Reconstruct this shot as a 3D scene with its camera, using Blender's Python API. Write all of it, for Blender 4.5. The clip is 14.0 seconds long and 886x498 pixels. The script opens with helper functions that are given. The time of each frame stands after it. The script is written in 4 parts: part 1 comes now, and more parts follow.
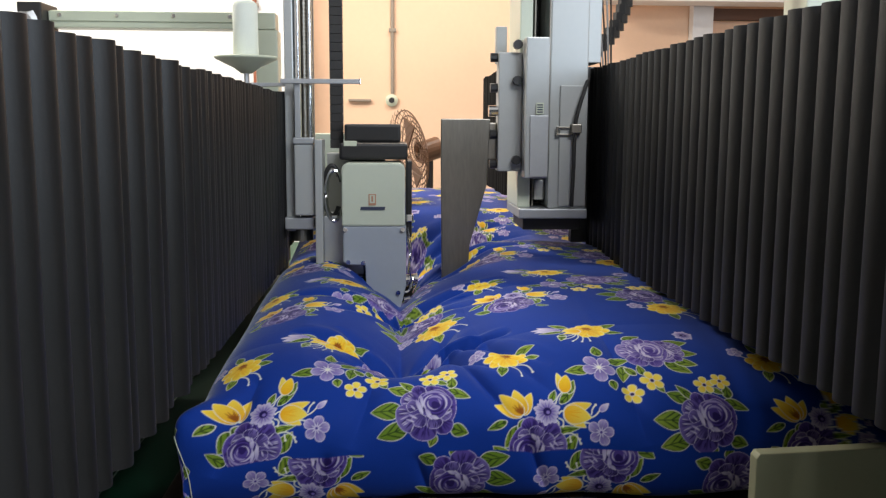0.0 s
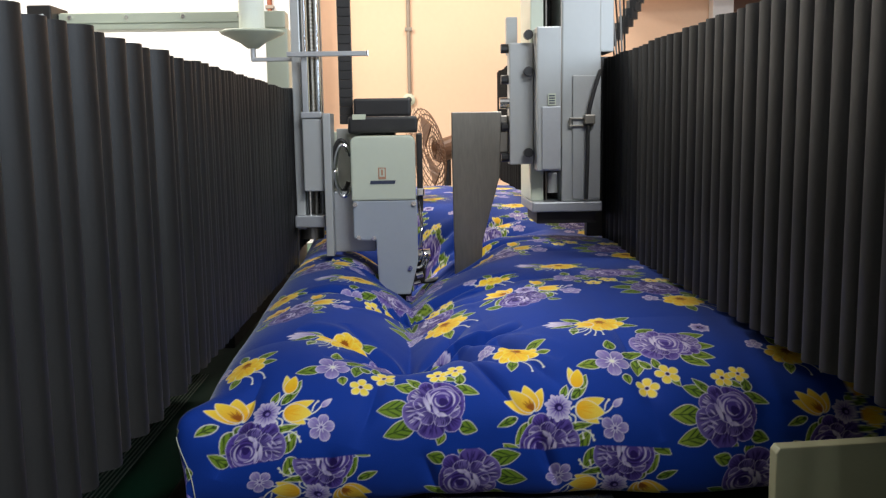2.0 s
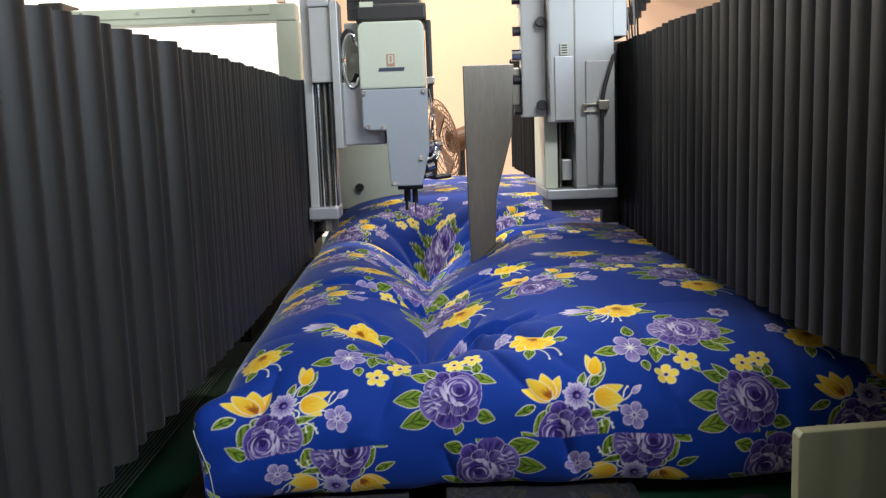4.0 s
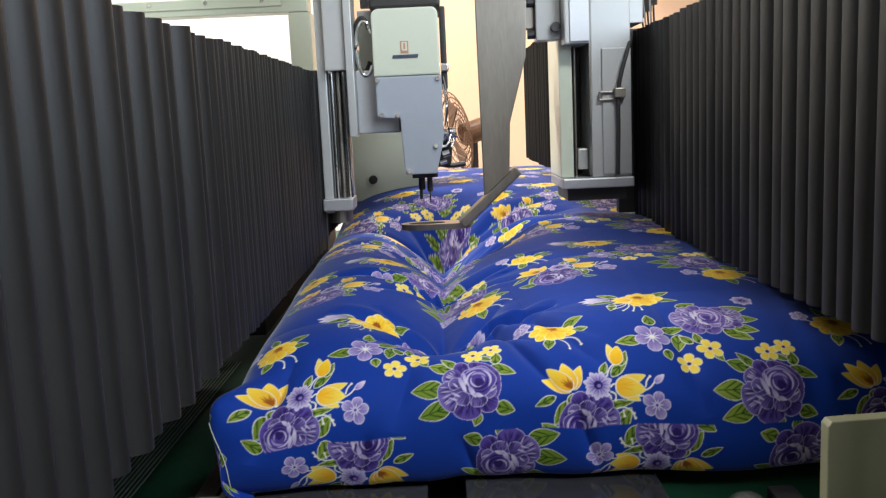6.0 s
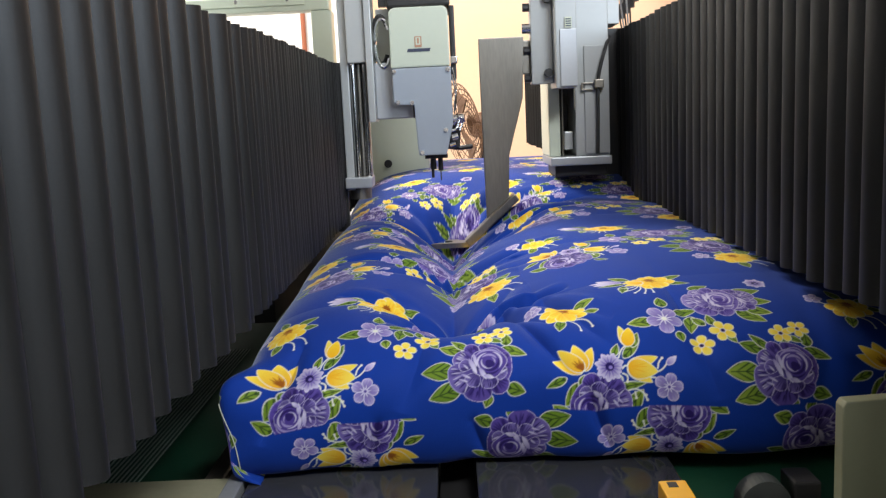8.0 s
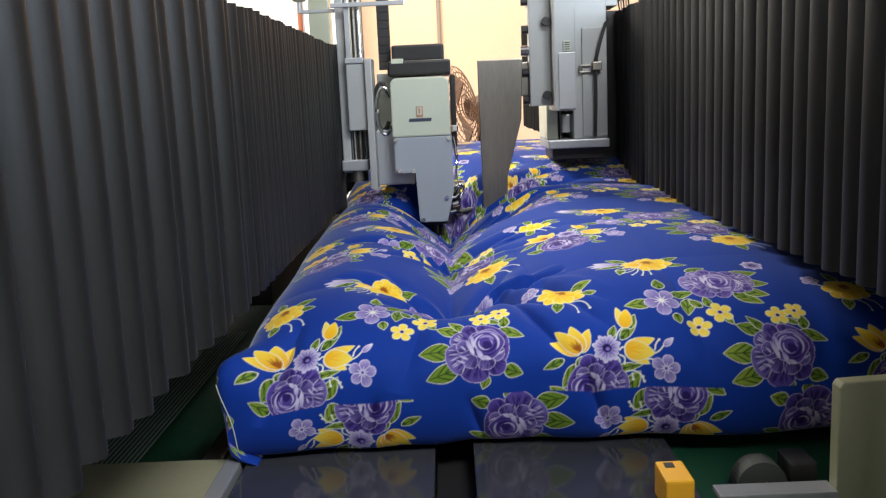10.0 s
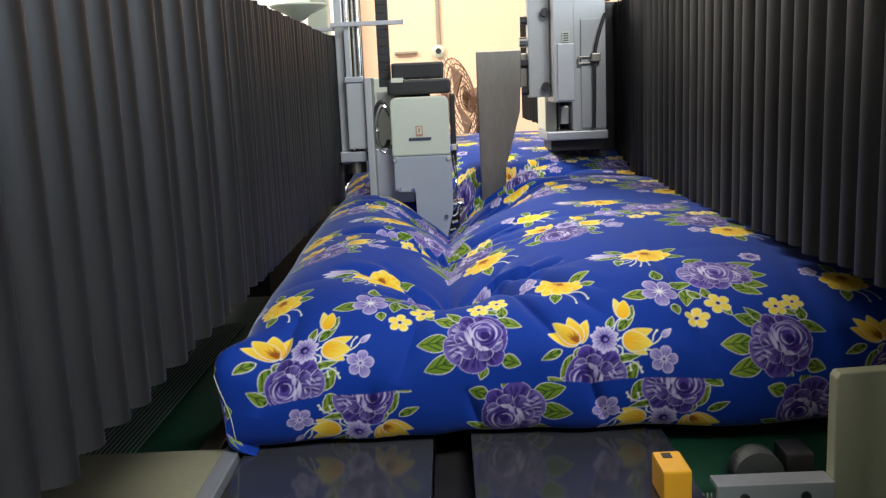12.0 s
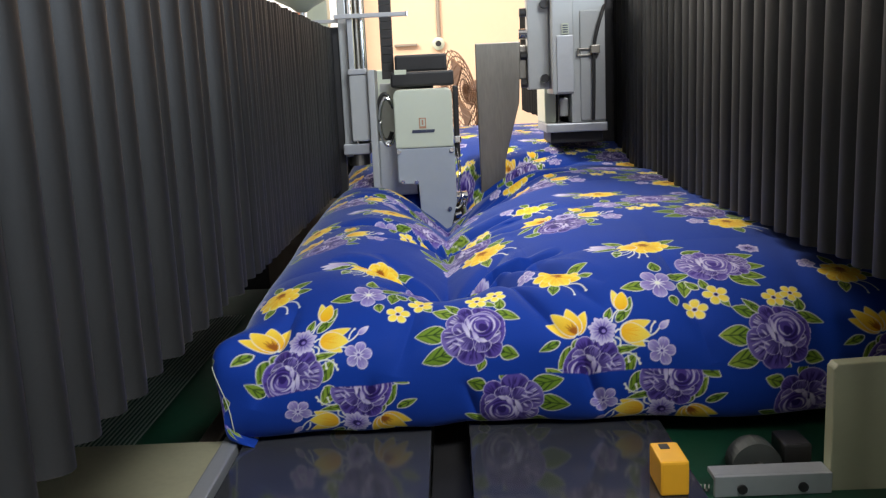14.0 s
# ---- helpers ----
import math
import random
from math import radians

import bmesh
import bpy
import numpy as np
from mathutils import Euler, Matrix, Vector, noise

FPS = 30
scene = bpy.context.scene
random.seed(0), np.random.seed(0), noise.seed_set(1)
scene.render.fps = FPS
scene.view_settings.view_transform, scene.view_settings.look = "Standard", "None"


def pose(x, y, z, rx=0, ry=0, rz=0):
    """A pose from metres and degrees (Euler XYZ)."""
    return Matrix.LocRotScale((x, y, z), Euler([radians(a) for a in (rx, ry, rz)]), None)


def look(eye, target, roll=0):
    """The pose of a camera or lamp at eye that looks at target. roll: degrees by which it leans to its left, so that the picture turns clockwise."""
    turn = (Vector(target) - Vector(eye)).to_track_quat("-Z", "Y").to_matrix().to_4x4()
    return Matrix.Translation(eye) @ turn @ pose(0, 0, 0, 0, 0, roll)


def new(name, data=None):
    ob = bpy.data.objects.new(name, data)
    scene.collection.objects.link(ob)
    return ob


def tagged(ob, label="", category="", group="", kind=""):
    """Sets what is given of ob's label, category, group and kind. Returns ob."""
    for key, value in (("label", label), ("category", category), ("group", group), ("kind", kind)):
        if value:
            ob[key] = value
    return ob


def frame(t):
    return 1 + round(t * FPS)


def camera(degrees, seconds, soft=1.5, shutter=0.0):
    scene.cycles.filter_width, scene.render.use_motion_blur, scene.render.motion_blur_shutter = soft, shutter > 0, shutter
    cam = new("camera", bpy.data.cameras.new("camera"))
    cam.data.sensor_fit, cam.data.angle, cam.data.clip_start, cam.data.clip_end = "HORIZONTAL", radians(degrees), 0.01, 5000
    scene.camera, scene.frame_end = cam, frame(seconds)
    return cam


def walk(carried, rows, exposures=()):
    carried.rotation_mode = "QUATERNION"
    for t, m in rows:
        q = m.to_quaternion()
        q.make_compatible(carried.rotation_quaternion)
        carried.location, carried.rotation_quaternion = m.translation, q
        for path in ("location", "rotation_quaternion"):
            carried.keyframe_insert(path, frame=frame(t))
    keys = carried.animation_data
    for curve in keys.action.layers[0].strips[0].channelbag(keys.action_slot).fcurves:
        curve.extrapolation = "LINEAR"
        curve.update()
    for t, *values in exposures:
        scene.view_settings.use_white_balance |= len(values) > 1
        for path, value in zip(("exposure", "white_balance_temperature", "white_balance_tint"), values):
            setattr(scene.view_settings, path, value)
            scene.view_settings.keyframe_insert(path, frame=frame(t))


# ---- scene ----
cam = camera(53.0, 14.0, 1.3)
PATH = [
    (0, (-0.011, -0.057, 1.26), (0.1, 1.921, 0.988), 0.3),
    (0.5, (0.01, -0.059, 1.26), (0.123, 1.922, 1.013), 0.3),
    (1, (0.02, -0.042, 1.265), (0.135, 1.941, 1.029), -0.1),
    (1.5, (0.0, -0.024, 1.25), (0.095, 1.959, 1.006), -0.4),
    (2, (0.016, -0.026, 1.243), (0.072, 1.955, 0.975), -0.9),
    (2.5, (0.019, -0.025, 1.245), (0.065, 1.955, 0.969), -1.4),
    (3, (0.019, -0.024, 1.243), (0.053, 1.957, 0.966), -1.7),
    (5.5, (0.016, -0.001, 1.23), (0.02, 1.977, 0.932), -2.5),
    (6, (0.011, 0.002, 1.226), (0.003, 1.981, 0.931), -2.6),
    (6.5, (0.01, 0.001, 1.218), (-0.01, 1.98, 0.932), -2.6),
    (7, (0.009, -0.001, 1.217), (-0.014, 1.978, 0.932), -2.6),
    (7.5, (0.008, 0.001, 1.213), (-0.018, 1.98, 0.921), -2.7),
    (8, (0.008, 0.006, 1.206), (-0.02, 1.983, 0.903), -2.7),
    (8.5, (0.006, 0.008, 1.203), (-0.02, 1.983, 0.886), -2.6),
    (11, (0.007, 0.007, 1.201), (-0.013, 1.977, 0.857), -2.6),
    (11.5, (0.01, 0.007, 1.2), (-0.011, 1.977, 0.851), -2.6),
    (12, (0.007, 0.008, 1.199), (-0.012, 1.976, 0.845), -2.5),
    (12.5, (0.005, 0.01, 1.198), (-0.014, 1.977, 0.838), -2.5),
    (13, (0.008, 0.01, 1.198), (-0.012, 1.977, 0.834), -2.6),
    (13.5, (0.012, 0.008, 1.198), (-0.011, 1.974, 0.831), -2.6),
    (14, (0.011, 0.008, 1.197), (-0.011, 1.973, 0.828), -2.6),
]
walk(cam, [(t, look(eye, target, roll)) for t, eye, target, roll in PATH],
     [(0.0, -0.08), (1.6, -0.06), (3.2, 0.10), (5.4, 0.30), (14.0, 0.38)])

# ---- light ----
world = bpy.data.worlds.new("room_dim")
world.use_nodes = True
world.node_tree.nodes["Background"].inputs[0].default_value = (0.5, 0.6, 0.8, 1)
world.node_tree.nodes["Background"].inputs[1].default_value = 0.075
scene.world = world


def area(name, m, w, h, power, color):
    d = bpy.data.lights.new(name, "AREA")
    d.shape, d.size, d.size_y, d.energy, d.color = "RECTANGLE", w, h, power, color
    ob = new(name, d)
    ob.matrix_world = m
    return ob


area("window_daylight", look((2.2, -2.4, 2.0), (-0.2, 0.9, 1.0)), 2.1, 1.4, 80, (0.72, 0.85, 1.0))
# added soft overhead source without a fitting, for the mattress and left bellows
area("fill_light_near", look((0.95, -0.6, 3.05), (0.1, 1.1, 0.9)), 1.2, 0.4, 52, (0.93, 0.96, 1.0))
# added out of view to brighten the peach wall beyond the gantry
area("fill_light_far", look((0.5, 3.9, 3.0), (0.5, 4.4, 0)), 1.2, 0.12, 33, (1.0, 0.91, 0.80))
# another added source, lifts the white wall and the right-hand bellows
area("fill_light_west", look((-1.6, 3.0, 3.0), (-1.5, 3.4, 0)), 1.2, 0.12, 130, (1.0, 0.93, 0.83))


# ---- materials ----
def mat(name, color, rough=0.5, metal=0.0, var=0.12, scale=6.0, fine=120.0, bump=0.05, spec=0.5, sheen=0.0, stretch=(1, 1, 1)):
    """Base colour varied at two scales, with fine relief."""
    m = bpy.data.materials.new(name)
    m.use_nodes = True
    nt = m.node_tree
    b = nt.nodes["Principled BSDF"]
    tc = nt.nodes.new("ShaderNodeTexCoord")
    mp = nt.nodes.new("ShaderNodeMapping")
    mp.inputs["Scale"].default_value = stretch
    nt.links.new(tc.outputs["Object"], mp.inputs["Vector"])
    n1, n2 = nt.nodes.new("ShaderNodeTexNoise"), nt.nodes.new("ShaderNodeTexNoise")
    n1.inputs["Scale"].default_value, n2.inputs["Scale"].default_value = scale, fine
    n1.inputs["Detail"].default_value, n2.inputs["Detail"].default_value = 5, 3
    for n in (n1, n2):
        nt.links.new(mp.outputs[0], n.inputs["Vector"])
    add = nt.nodes.new("ShaderNodeMath")
    add.operation = "MULTIPLY_ADD"
    add.inputs[1].default_value = 0.4
    nt.links.new(n2.outputs["Fac"], add.inputs[0])
    nt.links.new(n1.outputs["Fac"], add.inputs[2])
    ramp = nt.nodes.new("ShaderNodeMapRange")
    ramp.inputs["From Min"].default_value, ramp.inputs["From Max"].default_value = 0.35, 1.05
    ramp.inputs["To Min"].default_value, ramp.inputs["To Max"].default_value = 1 - var, 1 + var
    nt.links.new(add.outputs[0], ramp.inputs["Value"])
    mul = nt.nodes.new("ShaderNodeVectorMath")
    mul.operation = "SCALE"
    mul.inputs[0].default_value = color[:3]
    nt.links.new(ramp.outputs[0], mul.inputs["Scale"])
    nt.links.new(mul.outputs[0], b.inputs["Base Color"])
    rr = nt.nodes.new("ShaderNodeMapRange")
    rr.inputs["To Min"].default_value, rr.inputs["To Max"].default_value = max(0.03, rough - 0.1), min(1, rough + 0.1)
    nt.links.new(n1.outputs["Fac"], rr.inputs["Value"])
    nt.links.new(rr.outputs[0], b.inputs["Roughness"])
    b.inputs["Metallic"].default_value = metal
    b.inputs["Specular IOR Level"].default_value = spec
    b.inputs["Sheen Weight"].default_value = sheen
    if bump:
        bp = nt.nodes.new("ShaderNodeBump")
        bp.inputs["Strength"].default_value, bp.inputs["Distance"].default_value = bump, 0.002
        nt.links.new(n2.outputs["Fac"], bp.inputs["Height"])
        nt.links.new(bp.outputs[0], b.inputs["Normal"])
    return m


M_PEACH = mat("peach_wall_paint", (0.86, 0.58, 0.40), 0.8, var=0.06, scale=1.5, fine=40)
M_WHITE = mat("white_wall_paint", (0.8, 0.79, 0.78), 0.8, var=0.05, scale=1.5, fine=40)
M_FLOOR = mat("concrete_floor", (0.22, 0.22, 0.21), 0.6, var=0.2, scale=2, fine=60)
M_BELLOW = mat("black_coated_fabric", (0.0145, 0.0144, 0.0143), 0.47, var=0.35, scale=4, fine=420, bump=0.015, spec=0.45)
M_MATT = mat("matt_black_cloth", (0.006, 0.0055, 0.005), 0.9, var=0.3, scale=4, fine=300, bump=0.02, spec=0.1)
M_RIB = mat("pale_grey_rib", (0.34, 0.42, 0.36), 0.5, var=0.25, scale=14, fine=200)
M_STEEL = mat("brushed_steel", (0.27, 0.25, 0.215), 0.42, 1.0, var=0.3, scale=9, fine=200, bump=0.04, stretch=(1, 1, 0.15))
M_CHROME = mat("polished_steel", (0.7, 0.7, 0.7), 0.15, 1.0, var=0.05)
M_ALU = mat("grey_aluminium", (0.47, 0.485, 0.50), 0.42, 0.6, var=0.08, scale=5, fine=150)
M_GREYP = mat("grey_machine_paint", (0.39, 0.40, 0.39), 0.4, var=0.06, scale=4, fine=150)
M_CREAM = mat("cream_green_enamel", (0.58, 0.63, 0.51), 0.32, var=0.04, scale=3, fine=90, bump=0.01)
M_COVER = mat("blue_grey_enamel", (0.36, 0.40, 0.45), 0.35, var=0.05, scale=3, fine=90, bump=0.01)
M_PANEL = mat("white_column_panel", (0.46, 0.475, 0.465), 0.33, 0.2, var=0.05, scale=3, fine=90, bump=0.01)
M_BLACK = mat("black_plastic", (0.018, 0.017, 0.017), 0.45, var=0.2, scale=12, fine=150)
M_RUBBER = mat("black_cable_rubber", (0.025, 0.024, 0.023), 0.55, var=0.2)
M_THREAD = mat("white_thread", (0.74, 0.78, 0.70), 0.8, var=0.05, scale=20, fine=500, bump=0.3)
M_DRUM = mat("grey_drum_rubber", (0.05, 0.055, 0.05), 0.6, var=0.2)
M_DISH = mat("pale_plastic", (0.6, 0.64, 0.5), 0.4, var=0.04)
M_FANB = mat("brown_fan_paint", (0.15, 0.075, 0.042), 0.4, var=0.15)
M_GREEN = mat("dark_green_belt", (0.008, 0.060, 0.030), 0.5, var=0.3, scale=5, fine=200, bump=0.1)
M_TABLE = mat("dark_polished_plate", (0.038, 0.039, 0.043), 0.11, 0.0, var=0.25, scale=6, fine=80, bump=0.01, spec=0.7)
M_SHEET = mat("raw_sheet_metal", (0.46, 0.44, 0.29), 0.35, 0.35, var=0.15, scale=5, fine=120)
M_PLATE = mat("olive_grey_enamel", (0.30, 0.305, 0.20), 0.45, var=0.06, scale=3, fine=120)
M_YELLOW = mat("yellow_plastic", (0.85, 0.42, 0.02), 0.35, var=0.06, scale=8)
M_BLUE = mat("blue_cotton", (0.010, 0.040, 0.36), 0.75, var=0.14, scale=7, fine=700, bump=0.12, spec=0.14, sheen=0.28)
M_GREYPL = mat("grey_brown_plastic", (0.30, 0.25, 0.20), 0.5, var=0.1)
nt = M_BLUE.node_tree
nt.nodes["Principled BSDF"].inputs["Sheen Roughness"].default_value = 0.32
nt.nodes["Principled BSDF"].inputs["Sheen Tint"].default_value = (0.86, 0.93, 1.0, 1)
dye_node = nt.nodes.new("ShaderNodeVertexColor")
dye_node.layer_name = "dye"
shade = [n for n in nt.nodes if n.type == "VECT_MATH"][0]
nt.links.new(dye_node.outputs["Color"], shade.inputs[0])
M_LOGO = mat("dark_print", (0.04, 0.05, 0.09), 0.5, var=0.05)
M_LOGO2 = mat("red_brown_print", (0.48, 0.25, 0.15), 0.5, var=0.05)
M_RUST = mat("red_brown_paint", (0.30, 0.09, 0.04), 0.5, var=0.15)
M_BROWN = mat("brown_timber", (0.09, 0.04, 0.02), 0.6, var=0.2)


# ---- mesh helpers ----
def part(name, bm, material, parent=None, label="", smooth=False):
    me = bpy.data.meshes.new(name)
    bm.normal_update()
    bm.to_mesh(me)
    bm.free()
    me.materials.append(material)
    if smooth:
        for p in me.polygons:
            p.use_smooth = True
    ob = new(name, me)
    if parent:
        ob.parent = parent
    if label:
        ob["label"] = label
    return ob


def box(x0, x1, y0, y1, z0, z1, bevel=0.002, bm=None):
    out = bm or bmesh.new()
    r = bmesh.ops.create_cube(out, size=1)
    vs = r["verts"]
    bmesh.ops.scale(out, vec=(x1 - x0, y1 - y0, z1 - z0), verts=vs)
    bmesh.ops.translate(out, vec=((x0 + x1) / 2, (y0 + y1) / 2, (z0 + z1) / 2), verts=vs)
    if bevel:
        es = list({e for v in vs for e in v.link_edges})
        bmesh.ops.bevel(out, geom=es, offset=bevel, segments=2, affect="EDGES", profile=0.6)
    return out


def prism(outline, d0, d1, axis="y", bevel=0.002, bm=None):
    """A closed outline (a, b) pushed out along an axis: axis y takes (x, z), x takes (y, z), z takes (x, y)."""
    out = bm or bmesh.new()
    put = {"y": lambda a, b, d: (a, d, b), "x": lambda a, b, d: (d, a, b), "z": lambda a, b, d: (a, b, d)}[axis]
    va = [out.verts.new(put(a, b, d0)) for a, b in outline]
    vb = [out.verts.new(put(a, b, d1)) for a, b in outline]
    n = len(outline)
    fs = [out.faces.new(va), out.faces.new(vb[::-1])]
    for i in range(n):
        fs.append(out.faces.new((va[i], vb[i], vb[(i + 1) % n], va[(i + 1) % n])))
    bmesh.ops.recalc_face_normals(out, faces=fs)
    if bevel:
        es = list({e for f in fs for e in f.edges})
        bmesh.ops.bevel(out, geom=es, offset=bevel, segments=2, affect="EDGES", profile=0.6)
    return out


def rod(a, b, r, n=16, bm=None, r2=None):
    out = bm or bmesh.new()
    a, b = Vector(a), Vector(b)
    d = b - a
    m = Matrix.Translation((a + b) / 2) @ d.to_track_quat("Z", "Y").to_matrix().to_4x4()
    bmesh.ops.create_cone(out, cap_ends=True, segments=n, radius1=r, radius2=r if r2 is None else r2, depth=d.length, matrix=m)
    return out


def tube(points, r, n=8, bm=None):
    """A round cable along points."""
    out = bm or bmesh.new()
    pts = [Vector(p) for p in points]
    rings = []
    for i, p in enumerate(pts):
        d = (pts[min(i + 1, len(pts) - 1)] - pts[max(i - 1, 0)]).normalized()
        q = d.to_track_quat("Z", "Y")
        rings.append([out.verts.new(p + q @ Vector((r * math.cos(k * math.tau / n), r * math.sin(k * math.tau / n), 0))) for k in range(n)])
    for a, b in zip(rings, rings[1:]):
        for k in range(n):
            out.faces.new((a[k], a[(k + 1) % n], b[(k + 1) % n], b[k]))
    out.faces.new(rings[0][::-1]), out.faces.new(rings[-1])
    return out


def lathe(profile, n=28, bm=None, at=(0, 0, 0)):
    """Turn (radius, height) pairs round the upright axis at a place."""
    out = bm or bmesh.new()
    rings = [[out.verts.new((at[0] + r * math.cos(k * math.tau / n), at[1] + r * math.sin(k * math.tau / n), at[2] + z)) for k in range(n)] for r, z in profile]
    for a, b in zip(rings, rings[1:]):
        for k in range(n):
            out.faces.new((a[k], a[(k + 1) % n], b[(k + 1) % n], b[k]))
    out.faces.new(rings[0][::-1]), out.faces.new(rings[-1])
    return out


def smoothpath(points, steps=6):
    """Catmull-Rom through points."""
    p = [Vector(q) for q in points]
    p = [2 * p[0] - p[1]] + p + [2 * p[-1] - p[-2]]
    out = []
    for i in range(1, len(p) - 2):
        for k in range(steps):
            t = k / steps
            a, b, c, d = p[i - 1:i + 3]
            out.append(0.5 * ((2 * b) + (c - a) * t + (2 * a - 5 * b + 4 * c - d) * t * t + (3 * b - a - 3 * c + d) * t ** 3))
    return out + [p[-2]]


def thing(name, label, category, at=(0, 0, 0), group=""):
    ob = new(name)
    ob.location = at
    ob.empty_display_size = 0.05
    return tagged(ob, label, category, group)


def structure(name, bm, material, label="", parent=None):
    return tagged(part(name, bm, material, parent), label, kind="structure")


# ---- the room ----
WALL_Y, STEP, YA = 5.2, 0.24, 1.89
structure("floor", box(-3.2, 3.6, -2.7, 5.5, -0.1, 0.0, 0), M_FLOOR, "grey concrete workshop floor")
structure("ceiling", box(-3.2, 3.6, -2.7, 5.5, 3.2, 3.3, 0), M_WHITE, "plain white workshop ceiling")
structure("wall_north", box(-0.52, 3.6, WALL_Y, WALL_Y + 0.15, 0, 3.2, 0), M_PEACH, "peach painted plaster wall, brightly lit")
structure("wall_north_west", box(-3.2, -0.524, WALL_Y - 0.25, WALL_Y + 0.15, 0, 3.2, 0), M_WHITE, "white painted plaster wall")
structure("wall_west", box(-3.35, -3.2, -2.7, 5.5, 0, 3.2, 0), M_WHITE, "white painted plaster wall")
structure("wall_east", box(3.6, 3.75, -2.7, 5.5, 0, 3.2, 0), M_PEACH, "peach painted plaster wall")
bm = box(-3.2, 0.4, -2.85, -2.7, 0, 3.2, 0)
box(3.4, 3.6, -2.85, -2.7, 0, 3.2, 0, bm)
box(0.4, 3.4, -2.85, -2.7, 0, 1.2, 0, bm)
box(0.4, 3.4, -2.85, -2.7, 2.75, 3.2, 0, bm)
structure("wall_south", bm, M_WHITE, "white painted wall with a wide window opening")

# conduit with a round box, on the far wall
conduit = thing("wall_conduit", "grey cable conduit with a round junction box on the wall", "conduit")
part("pipe", rod((-0.015, WALL_Y - 0.012, 1.45), (-0.013, WALL_Y - 0.012, 3.1), 0.011), M_GREYPL, conduit)
jbox = part("junction_box", lathe([(0.001, 0), (0.034, 0), (0.036, 0.02), (0.02, 0.03), (0.001, 0.03)]), M_DISH, conduit)
part("socket", rod((-0.02, WALL_Y - 0.034, 1.412), (-0.02, WALL_Y - 0.029, 1.412), 0.016, 16), M_BLACK, conduit)
jbox.matrix_basis = pose(-0.02, WALL_Y, 1.412, 90, 0, 0)
part("clip", box(-0.035, 0.006, WALL_Y - 0.026, WALL_Y, 1.80, 1.82, 0.002), M_GREYPL, conduit)
hook = tagged(part("wall_bracket", box(-0.27, -0.14, WALL_Y - 0.03, WALL_Y, 1.405, 1.418, 0.002), M_GREYPL), "small pale bracket fixed to the peach wall", "bracket")


pipe = thing("wall_pipe", "red-brown painted pipe on the white wall", "pipe")
part("pipe", rod((-0.76, WALL_Y - 0.268, 0.0), (-0.76, WALL_Y - 0.268, 3.1), 0.013), M_RUST, pipe)
for z in (0.9, 1.9, 2.8):
    part("clip", box(-0.782, -0.738, WALL_Y - 0.284, WALL_Y - 0.251, z, z + 0.018, 0.002), M_GREYPL, pipe)

# far corner by the doorway: a pale post, a dark lintel and a beam under the ceiling
structure("post", box(1.72, 1.84, WALL_Y - 0.08, WALL_Y - 0.003, 0, 2.05, 0.004), M_WHITE, "white painted door post")
structure("lintel", box(1.842, 2.35, WALL_Y - 0.06, WALL_Y - 0.003, 1.885, 1.95, 0.004), M_BROWN, "dark brown timber lintel")
structure("beam", box(1.15, 3.5, WALL_Y - 0.30, WALL_Y - 0.10, 1.955, 2.10, 0.004), M_WHITE, "pale painted beam along the wall")

# ---- table under the mattress ----
table = thing("work_table", "dark polished plate table with a slot and green belts", "table")
part("plate", box(-0.27, -0.027, 0.55, 4.2, 0.735, 0.75, 0.002), M_TABLE, table)
part("plate", box(0.022, 0.272, 0.55, 4.2, 0.735, 0.75, 0.002), M_TABLE, table)
part("slot_bed", box(-0.026, 0.021, 0.55, 4.2, 0.70, 0.715, 0), M_BLACK, table, "black slot between the plates")
part("belt", box(-0.95, -0.335, 0.55, 4.2, 0.69, 0.712, 0.003), M_GREEN, table, "dark green conveyor belt")
part("belt", box(0.278, 1.05, 0.55, 4.2, 0.715, 0.732, 0.003), M_GREEN, table, "dark green conveyor belt")
rib = box(-0.0009, 0.0009, 0.56, 1.9, 0.7122, 0.7136, 0)
rib_mesh = bpy.data.meshes.new("rib")
rib.to_mesh(rib_mesh)
rib.free()
rib_mesh.materials.append(M_RIB)
for k in range(20):
    rib_ob = new("rib", rib_mesh)
    rib_ob.location, rib_ob.parent = (-0.452 - 0.0072 * k, 0, 0), table
part("rail", box(-0.334, -0.306, 1.10, 4.2, 0.70, 0.748, 0.003), M_STEEL, table, "bright steel side rail")
part("frame", box(-0.9, 1.0, 0.6, 4.1, 0.60, 0.68, 0.004), M_GREYP, table)
for x in (-0.8, 0.9):
    for y in (0.7, 4.0):
        part("leg", box(x - 0.04, x + 0.04, y - 0.04, y + 0.04, 0.0, 0.60, 0.003), M_GREYP, table)


